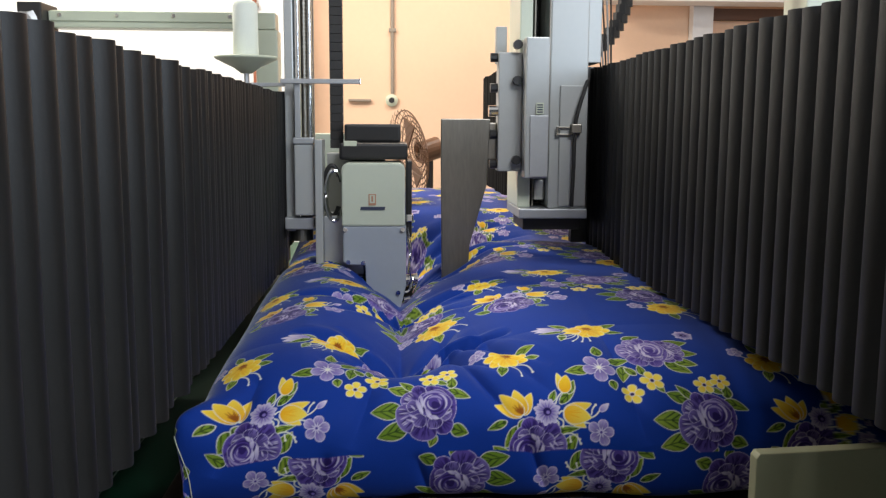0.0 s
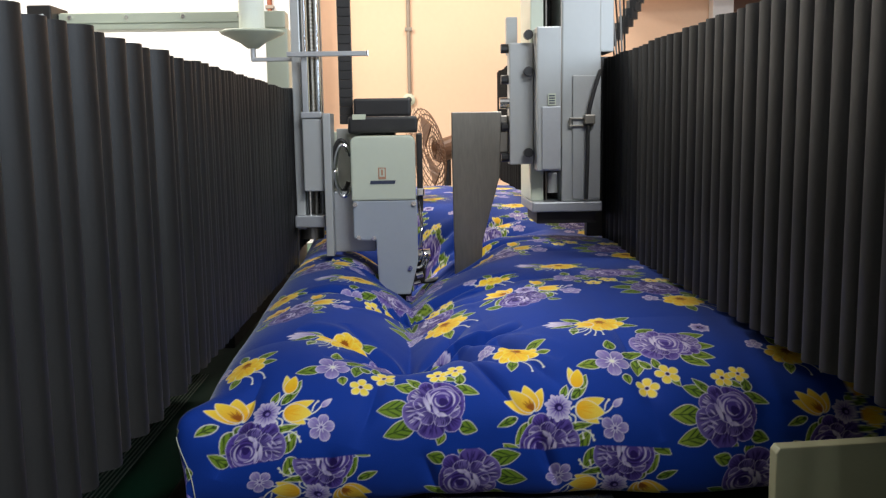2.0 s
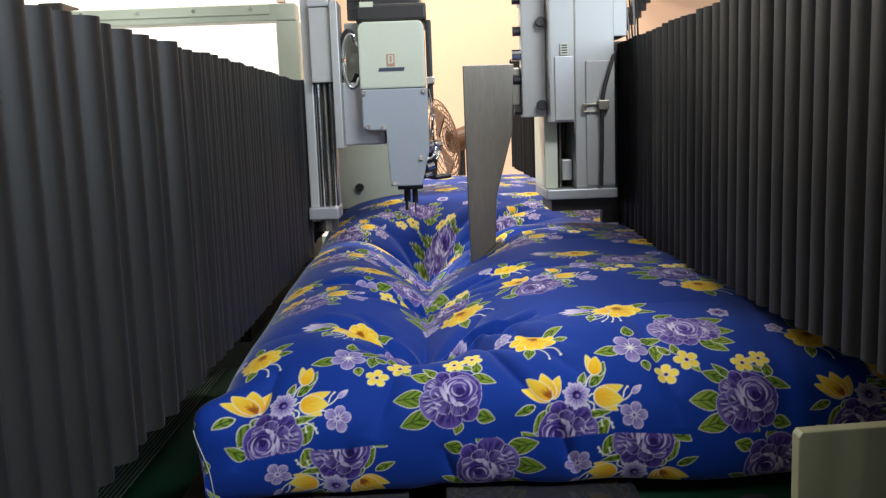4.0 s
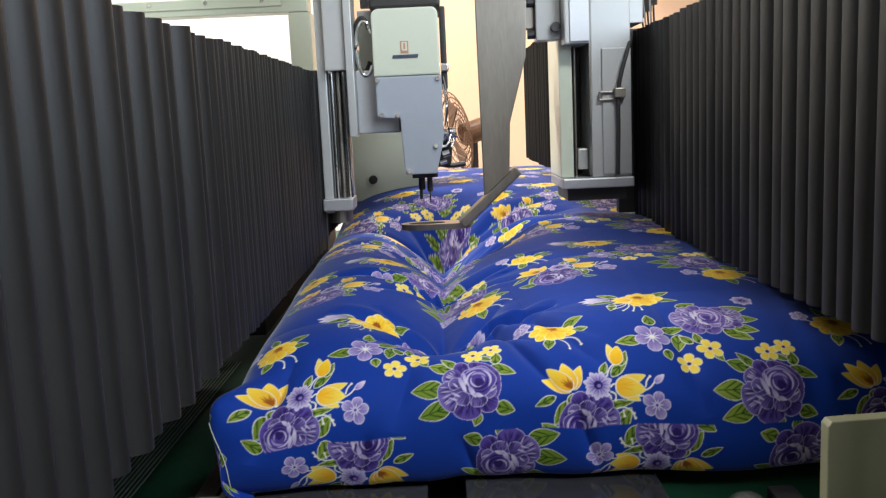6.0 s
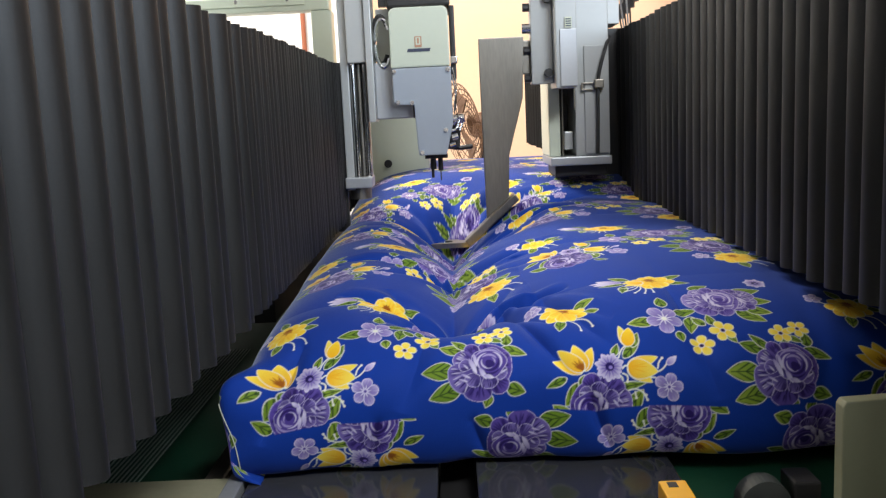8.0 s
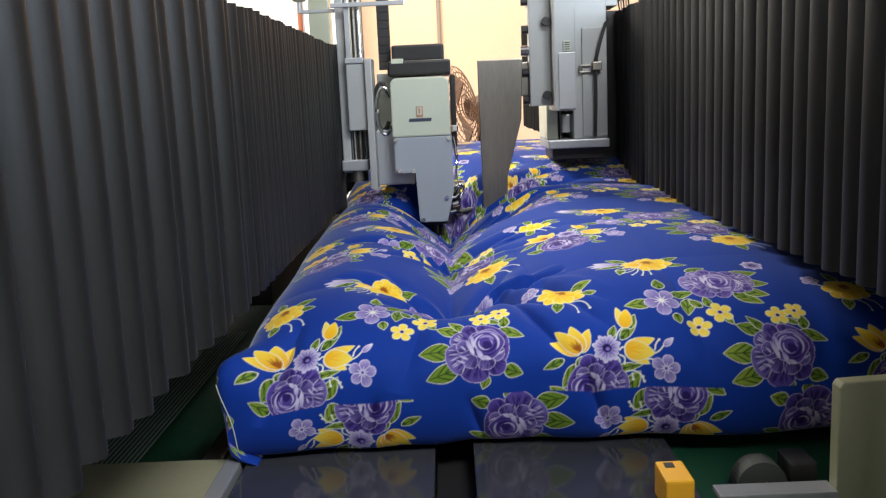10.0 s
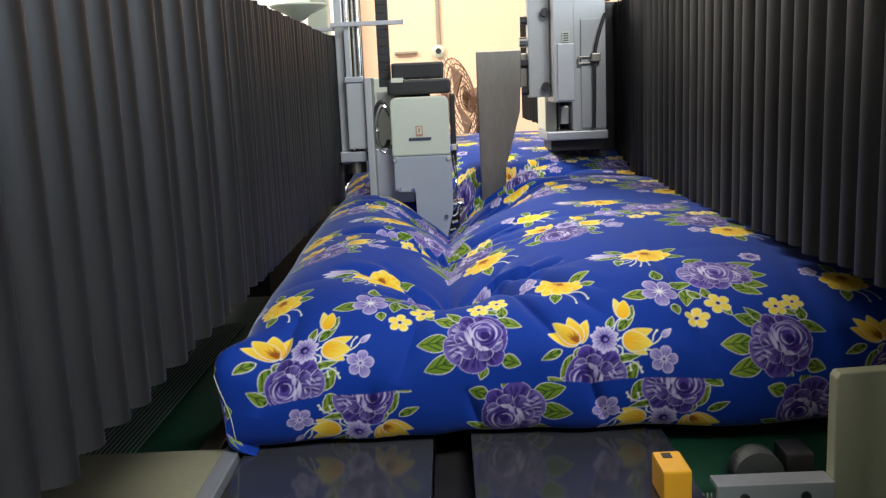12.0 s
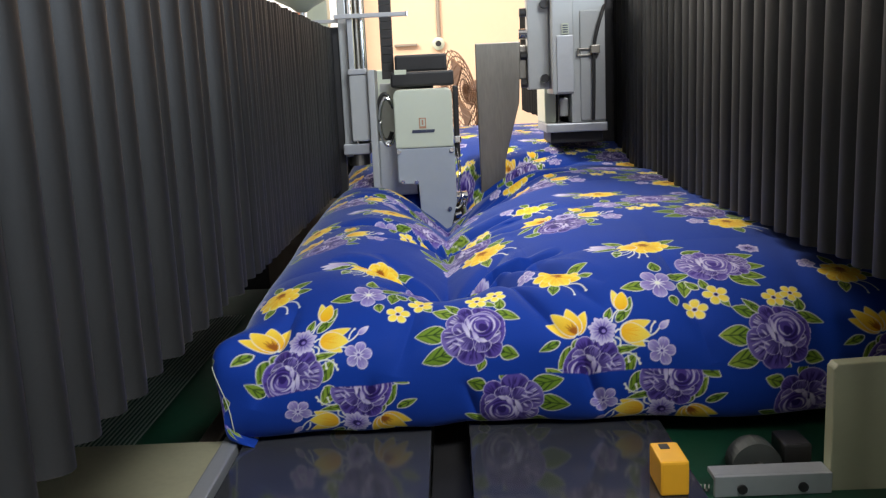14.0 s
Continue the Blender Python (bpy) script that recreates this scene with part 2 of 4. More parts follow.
# ---- mattress ----
TUFTS = (1.238, 1.50, 1.76, 1.93, 2.14)
FRONT = [(1.125, 0.752), (1.098, 0.762), (1.083, 0.795), (1.079, 0.835), (1.084, 0.868), (1.105, 0.895), (1.145, 0.922), (1.205, 0.944), (1.29, 0.957), (1.40, 0.966), (1.55, 0.977), (1.70, 0.984), (1.84, 0.990), (1.96, 0.994), (2.05, 0.988), (2.14, 0.988), (2.28, 1.012), (2.45, 1.034), (2.7, 1.044), (3.0, 1.045), (3.2, 1.03), (3.36, 0.98), (3.43, 0.88), (3.42, 0.752)]
SIDE = [(-0.252, 0.0), (-0.272, 0.10), (-0.284, 0.25), (-0.288, 0.42), (-0.283, 0.58), (-0.268, 0.72), (-0.240, 0.83), (-0.195, 0.915), (-0.14, 0.965), (-0.08, 0.995), (0.05, 1.015), (0.2, 1.02), (0.34, 1.01), (0.46, 0.985), (0.56, 0.93), (0.64, 0.82), (0.68, 0.65), (0.69, 0.4), (0.66, 0.0)]


def curve(points, n):
    """Even steps along a smooth curve through points, and its length."""
    fine = smoothpath([(*p, 0) for p in points], 12)
    s = [0.0]
    for a, b in zip(fine, fine[1:]):
        s.append(s[-1] + (b - a).length)
    xs, ys = [p.x for p in fine], [p.y for p in fine]
    at = np.linspace(0, s[-1], n)
    return at, np.interp(at, s, xs), np.interp(at, s, ys)


SIDE_M = [(x, e * 0.21) for x, e in SIDE]
U_S, U_X, U_E = curve(SIDE_M, 400)
U_E = U_E / 0.21
V_S, V_Y, V_Z = curve(FRONT, 600)


# folds in the cloth: from x, y to x, y, depth, half width
FOLDS = ((0.03, 1.250, 0.17, 1.280, 0.026, 0.008), (0.05, 1.24, 0.14, 1.14, 0.011, 0.011), (0.09, 1.265, 0.21, 1.15, 0.011, 0.011),
         (-0.02, 1.25, -0.17, 1.30, 0.014, 0.012), (-0.02, 1.23, -0.12, 1.19, 0.006, 0.012), (-0.02, 1.22, -0.10, 1.34, 0.010, 0.012), (0.02, 1.24, 0.10, 1.36, 0.008, 0.012), (0.02, 1.52, 0.20, 1.58, 0.010, 0.012),
         (-0.02, 1.51, -0.20, 1.55, 0.010, 0.012), (0.03, 1.49, 0.16, 1.44, 0.004, 0.010), (-0.02, 1.49, -0.13, 1.43, 0.005, 0.010))
FAR_FOLDS = ((0.03, 1.88, 0.30, 1.93, 0.012, 0.014), (0.04, 1.90, 0.30, 2.02, 0.008, 0.012), (-0.02, 1.87, -0.20, 1.88, 0.012, 0.014),
         (0.04, 2.13, 0.34, 2.16, 0.012, 0.014), (0.04, 2.15, 0.34, 2.28, 0.010, 0.016), (0.03, 2.17, 0.20, 2.34, 0.010, 0.016),
         (-0.02, 2.12, -0.20, 2.13, 0.012, 0.014), (-0.02, 2.15, -0.17, 2.26, 0.008, 0.014), (0.0, 2.16, 0.02, 2.36, 0.014, 0.03))


FRONT_FOLDS = ((0.06, 1.0, 0.15, 0.55, 0.010, 0.009), (0.11, 1.02, 0.21, 0.68, 0.008, 0.009), (-0.03, 0.9, -0.07, 0.4, 0.006, 0.014), (-0.20, 0.8, -0.25, 0.3, 0.008, 0.010),
               (0.30, 0.95, 0.33, 0.4, 0.006, 0.012), (0.17, 0.45, 0.20, 0.05, 0.008, 0.008), (-0.10, 0.35, -0.13, 0.0, 0.006, 0.008), (0.02, 0.3, 0.04, 0.0, 0.006, 0.008))


def tuft_drop(x, y):
    """How far the stitched line pulls the top down."""
    near = np.exp(-np.maximum(0, y - 2.2) / 0.08) / (1 + np.exp(-(y - 1.18) / 0.022))
    width = np.where(x < 0, 0.15, 0.21)
    d = (0.022 * np.exp(-np.sqrt(x * x + 0.00006) / 0.03) + 0.048 * np.clip(1 - np.abs(x) / width, 0, 1) ** 1.4) * near
    for ty in TUFTS:
        r = np.sqrt(x * x + (y - ty) ** 2 + 0.0001)
        turn = np.arctan2(y - ty, x)
        d = d + (0.062 if ty < 1.3 else 0.016 if ty < 1.6 else 0.044) * np.exp(-r / (0.045 if ty < 1.3 else 0.055)) + 0.0062 * np.exp(-r / 0.055) * np.clip(r / 0.02, 0, 1) * np.sin(9 * turn + 30 * ty)
        side = np.exp(-np.abs(x) / 0.15)
        d = d + 0.014 * np.exp(-np.abs(y - ty - 0.12 * np.abs(x)) / 0.035) * side
    d = d + 0.040 * np.exp(-(x / 0.12) ** 2 - ((y - 1.99) / 0.20) ** 2)
    d = d + 0.034 * np.exp(-((y - 2.11) / 0.07) ** 2) * np.clip(1.3 - np.abs(x - 0.04) / 0.22, 0, 1)
    d = d + 0.024 * np.exp(-((x - 0.12) / 0.07) ** 2 - ((y - 1.86) / 0.08) ** 2) + 0.018 * np.exp(-((x + 0.03) / 0.06) ** 2 - ((y - 1.83) / 0.09) ** 2)
    for x0, y0, x1, y1, depth, w in FOLDS + FAR_FOLDS:
        ax, ay = x1 - x0, y1 - y0
        k = np.clip(((x - x0) * ax + (y - y0) * ay) / (ax * ax + ay * ay), 0, 1)
        q = np.hypot(x - x0 - k * ax, y - y0 - k * ay)
        d = d + 1.6 * depth * np.exp(-(q / (0.8 * w)) ** 1.3) * (1 - k) ** 0.7 - 0.5 * depth * np.exp(-((q - 2.0 * w) / w) ** 2) * (1 - k)
    return d


def cushion(u, v):
    """The mattress's skin at arc lengths u across and v from the front's foot."""
    u, v = np.asarray(u, float), np.asarray(v, float)
    x, e = np.interp(u, U_S, U_X), np.interp(u, U_S, U_E)
    y, z = np.interp(v, V_S, V_Y), np.interp(v, V_S, V_Z)
    t = np.clip((z - 0.752) / 0.21, 0, 1.3)
    top = np.clip(t, 0, 1) ** 2
    zz = 0.752 + (z - 0.752) * e - tuft_drop(x, y) * top
    zz = zz + 0.004 * top * np.sin(9.0 * x + 3 * y) * np.sin(11 * y - 4 * x)
    # the corner of the cover stands out as an ear, and the front is slightly lobed
    ear = np.exp(-((u - 0.165) / 0.045) ** 2 - ((v - 0.168) / 0.045) ** 2)
    x, zz = x - 0.024 * ear, zz + 0.026 * ear
    y = y - 0.015 * ear + 0.007 * np.sin(11 * x + 0.6) * (1 - top) + 0.003 * np.sin(31 * x) * (1 - top)
    # drawn creases down the front
    for x0, t0, x1, t1, depth, w in FRONT_FOLDS:
        ax, at = x1 - x0, 0.21 * (t1 - t0)
        k = np.clip(((x - x0) * ax + 0.21 * (t - t0) * at) / (ax * ax + at * at), 0, 1)
        q = np.hypot(x - x0 - k * ax, 0.21 * (t - t0) - k * at)
        push = 1.6 * depth * np.exp(-(q / w) ** 1.3) * np.sin(math.pi * (0.15 + 0.85 * k)) * (v < 0.6)
        y = y + push
        zz = zz - 0.6 * push
    # puckers above the front's seam
    zz = zz + 0.0025 * np.exp(-((t - 0.18) / 0.2) ** 2) * np.sin(47 * x + 3 * np.sin(9 * x))
    return np.stack([x, y, zz], -1)


def grid_mesh(fn, us, vs):
    uu, vv = np.meshgrid(us, vs)
    co = fn(uu, vv).reshape(-1, 3)
    w, h = len(us), len(vs)
    i = np.arange(w * h).reshape(h, w)
    q = np.stack([i[:-1, :-1], i[:-1, 1:], i[1:, 1:], i[1:, :-1]], -1).reshape(-1, 4)
    return co, q


# ---- the printed pattern, dyed on an even grid of the flat cloth ----
CELL = 0.0007
PRINT = np.empty((int(V_S[-1] / CELL) + 2, int(U_S[-1] / CELL) + 2, 3), np.float32)
PRINT[:] = (0.005, 0.038, 0.285)
C_DEEP, C_VIOLET, C_LILAC, C_PALE = (0.014, 0.007, 0.085), (0.070, 0.040, 0.28), (0.22, 0.165, 0.48), (0.66, 0.62, 0.76)
C_YELLOW, C_ORANGE, C_RUST, C_LEMON = (0.90, 0.60, 0.03), (0.82, 0.42, 0.015), (0.30, 0.09, 0.01), (0.85, 0.72, 0.12)
C_GREEN, C_DARKGREEN, C_LIME, C_CREAM = (0.14, 0.24, 0.022), (0.012, 0.035, 0.010), (0.36, 0.46, 0.06), (0.76, 0.77, 0.66)
SEAM = [0.0, 9.0]


def dye_on(cu, cv, reach, fn):
    """Dye the cloth round a place: fn takes offsets in metres and gives cover and colour."""
    j0, j1 = int((cu - reach) / CELL), int((cu + reach) / CELL) + 1
    i0, i1 = int((cv - reach) / CELL), int((cv + reach) / CELL) + 1
    i0, j0 = max(i0, 0, int(SEAM[0] / CELL)), max(j0, 0)
    i1, j1 = min(i1, PRINT.shape[0], int(SEAM[1] / CELL)), min(j1, PRINT.shape[1])
    if i1 <= i0 or j1 <= j0:
        return
    y, x = np.mgrid[i0:i1, j0:j1] * CELL
    a, c = fn(x - cu, y - cv)
    a = np.clip(a, 0, 1)[..., None]
    PRINT[i0:i1, j0:j1] = PRINT[i0:i1, j0:j1] * (1 - a) + np.asarray(c, np.float32) * a


def petal(cu, cv, ang, length, width, c0, c1, rim=None, p=0.8, q=0.8, veins=0.0, vein=None, w_rim=0.0009, rays=0):
    """A leaf or petal from its foot at a place, along ang in degrees."""
    ca, sa = math.cos(radians(ang)), math.sin(radians(ang))

    def shape(x, y, grow):
        a, b = x * ca + y * sa, -x * sa + y * ca
        k = np.clip((a + grow) / (length + 2 * grow), 0, 1)
        w = (width / 2 + grow) * np.sin(math.pi * k ** p) ** q
        return a, b, k, np.where((k <= 0) | (k >= 1), -1, w - np.abs(b))

    if rim:
        dye_on(cu, cv, length + 0.006, lambda x, y: (shape(x, y, w_rim)[3] / CELL + 0.5, rim))

    def body(x, y):
        a, b, k, d = shape(x, y, 0.0)
        f = np.clip(k * 1.15 - 0.05, 0, 1)[..., None]
        col = np.asarray(c0) * (1 - f) + np.asarray(c1) * f
        if veins:
            s = np.abs(np.sin((np.abs(b) * 0.9 + a * 0.55) * math.tau / veins))
            mark = (np.clip((s - 0.80) / 0.15, 0, 1) * np.clip((1 - k) * 2, 0, 1))[..., None]
            mid = np.clip(1.2 - np.abs(b) / 0.0009, 0, 1)[..., None]
            mark = np.maximum(mark * 0.85, mid * (k[..., None] < 0.9))
            col = col * (1 - mark) + np.asarray(vein) * mark
        if rays:
            turn = np.arctan2(b, a + 0.3 * length)
            s = np.sin(turn * rays + 2.5 * np.sin(9 * turn))
            far = np.clip((k - 0.30) / 0.15, 0, 1) * np.clip((0.97 - k) / 0.2, 0, 1)
            mark = (np.clip((s - 0.25) / 0.5, 0, 1) * far * 0.75)[..., None]
            col = col * (1 - mark) + np.asarray(vein) * mark
        return d / CELL + 0.5, col

    dye_on(cu, cv, length + 0.004, body)


def leaf(cu, cv, ang, length=0.042, width=0.022):
    tone = (math.sin(cu * 91 + cv * 57) + 1) / 2
    c = tuple(a * (1 - 0.6 * tone) + b * 0.6 * tone for a, b in zip(C_GREEN, C_LIME))
    petal(cu, cv, ang, length, width, C_GREEN, c, C_CREAM, 0.74, 0.85, 0.013, C_DARKGREEN, 0.0010)


def stroke(cu, cv, r, a0, a1, w, color):
    """A crescent of radius r between two turns."""
    def fn(x, y):
        rad, t = np.hypot(x, y), np.degrees(np.arctan2(y, x))
        k = ((t - a0) % 360) / max(1e-6, (a1 - a0))
        ww = w * np.sin(math.pi * np.clip(k, 0, 1)) ** 0.6
        return np.where(k <= 1, (ww - np.abs(rad - r)) / CELL + 0.3, 0), color
    dye_on(cu, cv, r + 0.006, fn)


def disc(cu, cv, r, color, wobble=0.0, n=5, ph=0.0):
    def fn(x, y):
        t = np.arctan2(y, x)
        return (r * (1 + wobble * np.cos(n * t + ph)) - np.hypot(x, y)) / CELL + 0.5, color
    dye_on(cu, cv, r * 1.4 + 0.003, fn)


def turned(cu, cv, ang):
    c, s_ = math.cos(radians(ang)), math.sin(radians(ang))
    return lambda x, y: (cu + x * c - y * s_, cv + x * s_ + y * c)


def blend(a, b, f):
    return tuple(p * (1 - f) + q * f for p, q in zip(a, b))


def rose(cu, cv, r=0.038, ang=0.0, pale=0.0):
    """A full rose: hatched outer petals, an off-centre cup and pale folds."""
    at = turned(cu, cv, ang)
    deep, mid, light = blend(C_DEEP, C_VIOLET, 0.2 + 0.7 * pale), blend(C_VIOLET, C_LILAC, 0.15 + 0.55 * pale), blend(C_LILAC, C_PALE, 0.25 + 0.4 * pale)
    rim = blend(C_LILAC, C_PALE, 0.75)
    # foot, turn, length, width and tone of each outer petal, in shares of r
    outer = ((-0.10, 0.30, 108, 0.76, 0.44, 0.1), (0.22, 0.35, 58, 0.60, 1.00, 0.0), (-0.15, 0.18, 148, 0.76, 0.62, 0.4), (0.35, 0.10, -4, 0.62, 1.00, 0.0),
             (0.22, -0.14, -50, 0.80, 0.60, 0.0), (-0.02, -0.12, -100, 0.92, 0.86, 0.1), (-0.12, -0.02, 203, 0.92, 0.98, 0.6))
    for x, y, a, l, w, tone in outer:
        petal(*at(x * r, y * r), a + ang, l * r, w * r, deep, mid, rim, 1.7, 0.5, w_rim=0.0011)
    for x, y, a, l, w, tone in outer:
        px, py = at(x * r, y * r)
        petal(px, py, a + ang, l * r, w * r, blend(deep, mid, 0.35), blend(mid, light, tone * 0.45), blend(mid, light, 0.5), 1.7, 0.5, 0, deep, 0.0005, 9)
        count = 9 if tone > 0.3 else 5
        for n in range(count):
            f = 2 * n / (count - 1) - 1
            lay = 0.10 * math.sin(7.3 * n + 11 * a)
            b = radians(a + ang + 30 * f * w)
            sx, sy = px + (0.52 + lay) * l * r * math.cos(b), py + (0.52 + lay) * l * r * math.sin(b)
            bright = tone > 0.3 and n % 3 != 1
            petal(sx, sy, a + ang + 34 * f * w + 12 * math.sin(5.0 * n), l * r * (0.38 - lay), r * 0.05, mid if bright else deep, C_PALE if bright else deep)
    for x, y, a, l, w in ((-0.22, 0.10, 165, 0.46, 0.44), (-0.08, -0.12, 232, 0.50, 0.50), (0.18, -0.18, 285, 0.48, 0.52), (0.42, -0.05, -30, 0.42, 0.44)):
        px, py = at(x * r, y * r)
        petal(px, py, a + ang, l * r, w * r, deep, blend(mid, light, 0.35), rim, 1.5, 0.6, 0, deep, 0.0006, 23)
    ex, ey = at(0.26 * r, 0.24 * r)
    disc(ex, ey, r * 0.56, rim, 0.05, 5, ang)
    disc(ex, ey, r * 0.54, blend(deep, mid, 0.8), 0.05, 5, ang)
    for rr, a0, a1, w, c in ((0.47, 30, 150, 0.045, light), (0.43, 160, 320, 0.05, deep), (0.40, -40, 70, 0.04, rim), (0.35, 95, 235, 0.035, rim), (0.31, 240, 380, 0.05, deep),
                             (0.27, 20, 140, 0.045, light), (0.23, 150, 300, 0.03, rim), (0.19, 300, 420, 0.03, light)):
        stroke(ex, ey, rr * r, a0 + ang, a1 + ang, w * r, c)
    px, py = at(0.29 * r, 0.16 * r)
    disc(px, py, r * 0.15, deep, 0.1, 3, ang)
    for x, y, a, l, w in ((-0.36, 0.42, -68, 0.62, 0.15), (-0.20, 0.62, -82, 0.55, 0.11), (-0.05, 0.05, -62, 0.46, 0.15), (0.08, -0.22, -18, 0.34, 0.14), (-0.62, -0.12, -30, 0.34, 0.07),
                          (-0.70, -0.28, -22, 0.30, 0.06), (0.55, -0.22, 30, 0.32, 0.06), (-0.55, 0.22, -50, 0.26, 0.06)):
        px, py = at(x * r, y * r)
        petal(px, py, a + ang, l * r, w * r, light, C_PALE, None, 0.9, 0.8)
    for x, y in ((-0.12, -0.46), (-0.02, -0.50), (0.08, -0.50), (0.30, -0.46), (0.38, -0.44), (0.46, -0.42)):
        px, py = at(x * r, y * r)
        petal(px, py, ang + 255, r * 0.20, r * 0.035, C_DEEP, C_DEEP)


def tulip(cu, cv, ang, size=0.05):
    """An open tulip in side view: four pointed petals that spread from the foot."""
    for d, l, w in ((-44, 0.86, 0.40), (48, 1.0, 0.44), (-6, 0.94, 0.54), (24, 1.06, 0.48)):
        petal(cu, cv, ang + d, size * l, size * w, blend(C_ORANGE, C_RUST, 0.15), blend(C_YELLOW, C_LEMON, 0.35), C_CREAM, 0.66, 0.72, w_rim=0.0009)
    for d in (-24, -12, -2, 8, 18, 30, 40):
        petal(cu, cv, ang + d, size * (0.46 if d % 4 else 0.32), size * 0.05, C_RUST, C_RUST)


def cup_tulip(cu, cv, ang, size=0.042):
    """A half-closed tulip with a pale tip."""
    for d, l, w in ((22, 1.0, 0.40), (-30, 0.86, 0.40), (-6, 0.92, 0.62)):
        petal(cu, cv, ang + d, size * l, size * w, C_ORANGE, blend(C_YELLOW, C_LEMON, 0.6), C_CREAM, 0.68, 0.75, w_rim=0.0009)
    for d in (-14, 4, 14):
        petal(cu, cv, ang + d, size * 0.6, size * 0.04, C_ORANGE, C_ORANGE)


def daisy(cu, cv, r=0.019, ang=0.0):
    for k in range(15):
        petal(cu, cv, ang + k * 24, r * (0.9 + 0.1 * (k % 2)), r * 0.40, C_VIOLET, blend(C_LILAC, C_PALE, 0.7), C_PALE if k % 2 else None, 1.3, 0.6, w_rim=0.0007)
    for k in range(15):
        petal(cu, cv, ang + k * 24 + 4, r * 0.8, r * 0.1, C_VIOLET, C_LILAC)
    disc(cu, cv, r * 0.30, C_DEEP)
    disc(cu + r * 0.06, cv - r * 0.06, r * 0.13, C_LILAC)


def viola(cu, cv, r=0.019, ang=0.0, pale=0.4):
    mid = blend(C_LILAC, C_PALE, pale)
    for k in range(5):
        petal(cu, cv, ang + k * 72, r * (1 + 0.12 * (k % 2)), r * 0.74, C_VIOLET, mid, C_PALE, 1.7, 0.55, 0, C_LILAC, 0.0009, 15)
    for k in range(10):
        petal(cu, cv, ang + k * 36, r * 0.5, r * 0.09, C_PALE, C_PALE)
    disc(cu, cv, r * 0.12, C_VIOLET)


def star(cu, cv, r=0.014, ang=0.0):
    for k in range(5):
        petal(cu, cv, ang + k * 72, r, r * 0.66, C_YELLOW, C_LEMON, C_CREAM, 1.7, 0.5, w_rim=0.0009)
    disc(cu, cv, r * 0.24, C_PALE)
    disc(cu, cv, r * 0.17, C_DEEP)


def peony(cu, cv, r=0.028, ang=0.0):
    """A ragged yellow bloom with a rust-dark heart off its centre."""
    for ring, (n, l) in enumerate(((9, 1.0), (7, 0.74))):
        for k in range(n):
            petal(cu, cv, ang + k * 360 / n + 17 * ring, r * l * (1 + 0.14 * math.sin(5 * k + 2)), r * 0.66 * l, C_ORANGE, blend(C_YELLOW, C_LEMON, 0.3), C_LEMON if ring else C_CREAM, 1.5, 0.55, 0, C_ORANGE, 0.0008, 17)
    hx, hy = turned(cu, cv, ang)(-0.05 * r, 0.28 * r)
    for k in range(9):
        petal(hx, hy, ang + 150 + k * 26, r * (0.42 if k % 2 else 0.30), r * 0.11, C_RUST, blend(C_RUST, C_ORANGE, 0.5))
    for k in range(5):
        petal(hx, hy, ang + 20 + k * 30, r * 0.26, r * 0.14, C_RUST, C_RUST)


def stem(cu, cv, du, dv, w=0.0009, bend=0.25):
    """A thin pale stalk."""
    n = 44
    for k in range(n):
        f = k / (n - 1)
        b = bend * math.sin(math.pi * f)
        disc(cu + du * f - dv * b, cv + dv * f + du * b, w, C_CREAM)


def leaves(at, ang, s, rows):
    for x, y, a, l, w in rows:
        leaf(*at(x * s, y * s), a + ang, l * s, w * s)


def stalks(at, ang, s, rows):
    """Stalks with a small bead at the end."""
    for x, y, dx, dy, bend in rows:
        stem(*at(x * s, y * s), *turned(0, 0, ang)(dx * s, dy * s), 0.0008, bend)
        disc(*at((x + dx) * s, (y + dy) * s), 0.0017, C_CREAM)


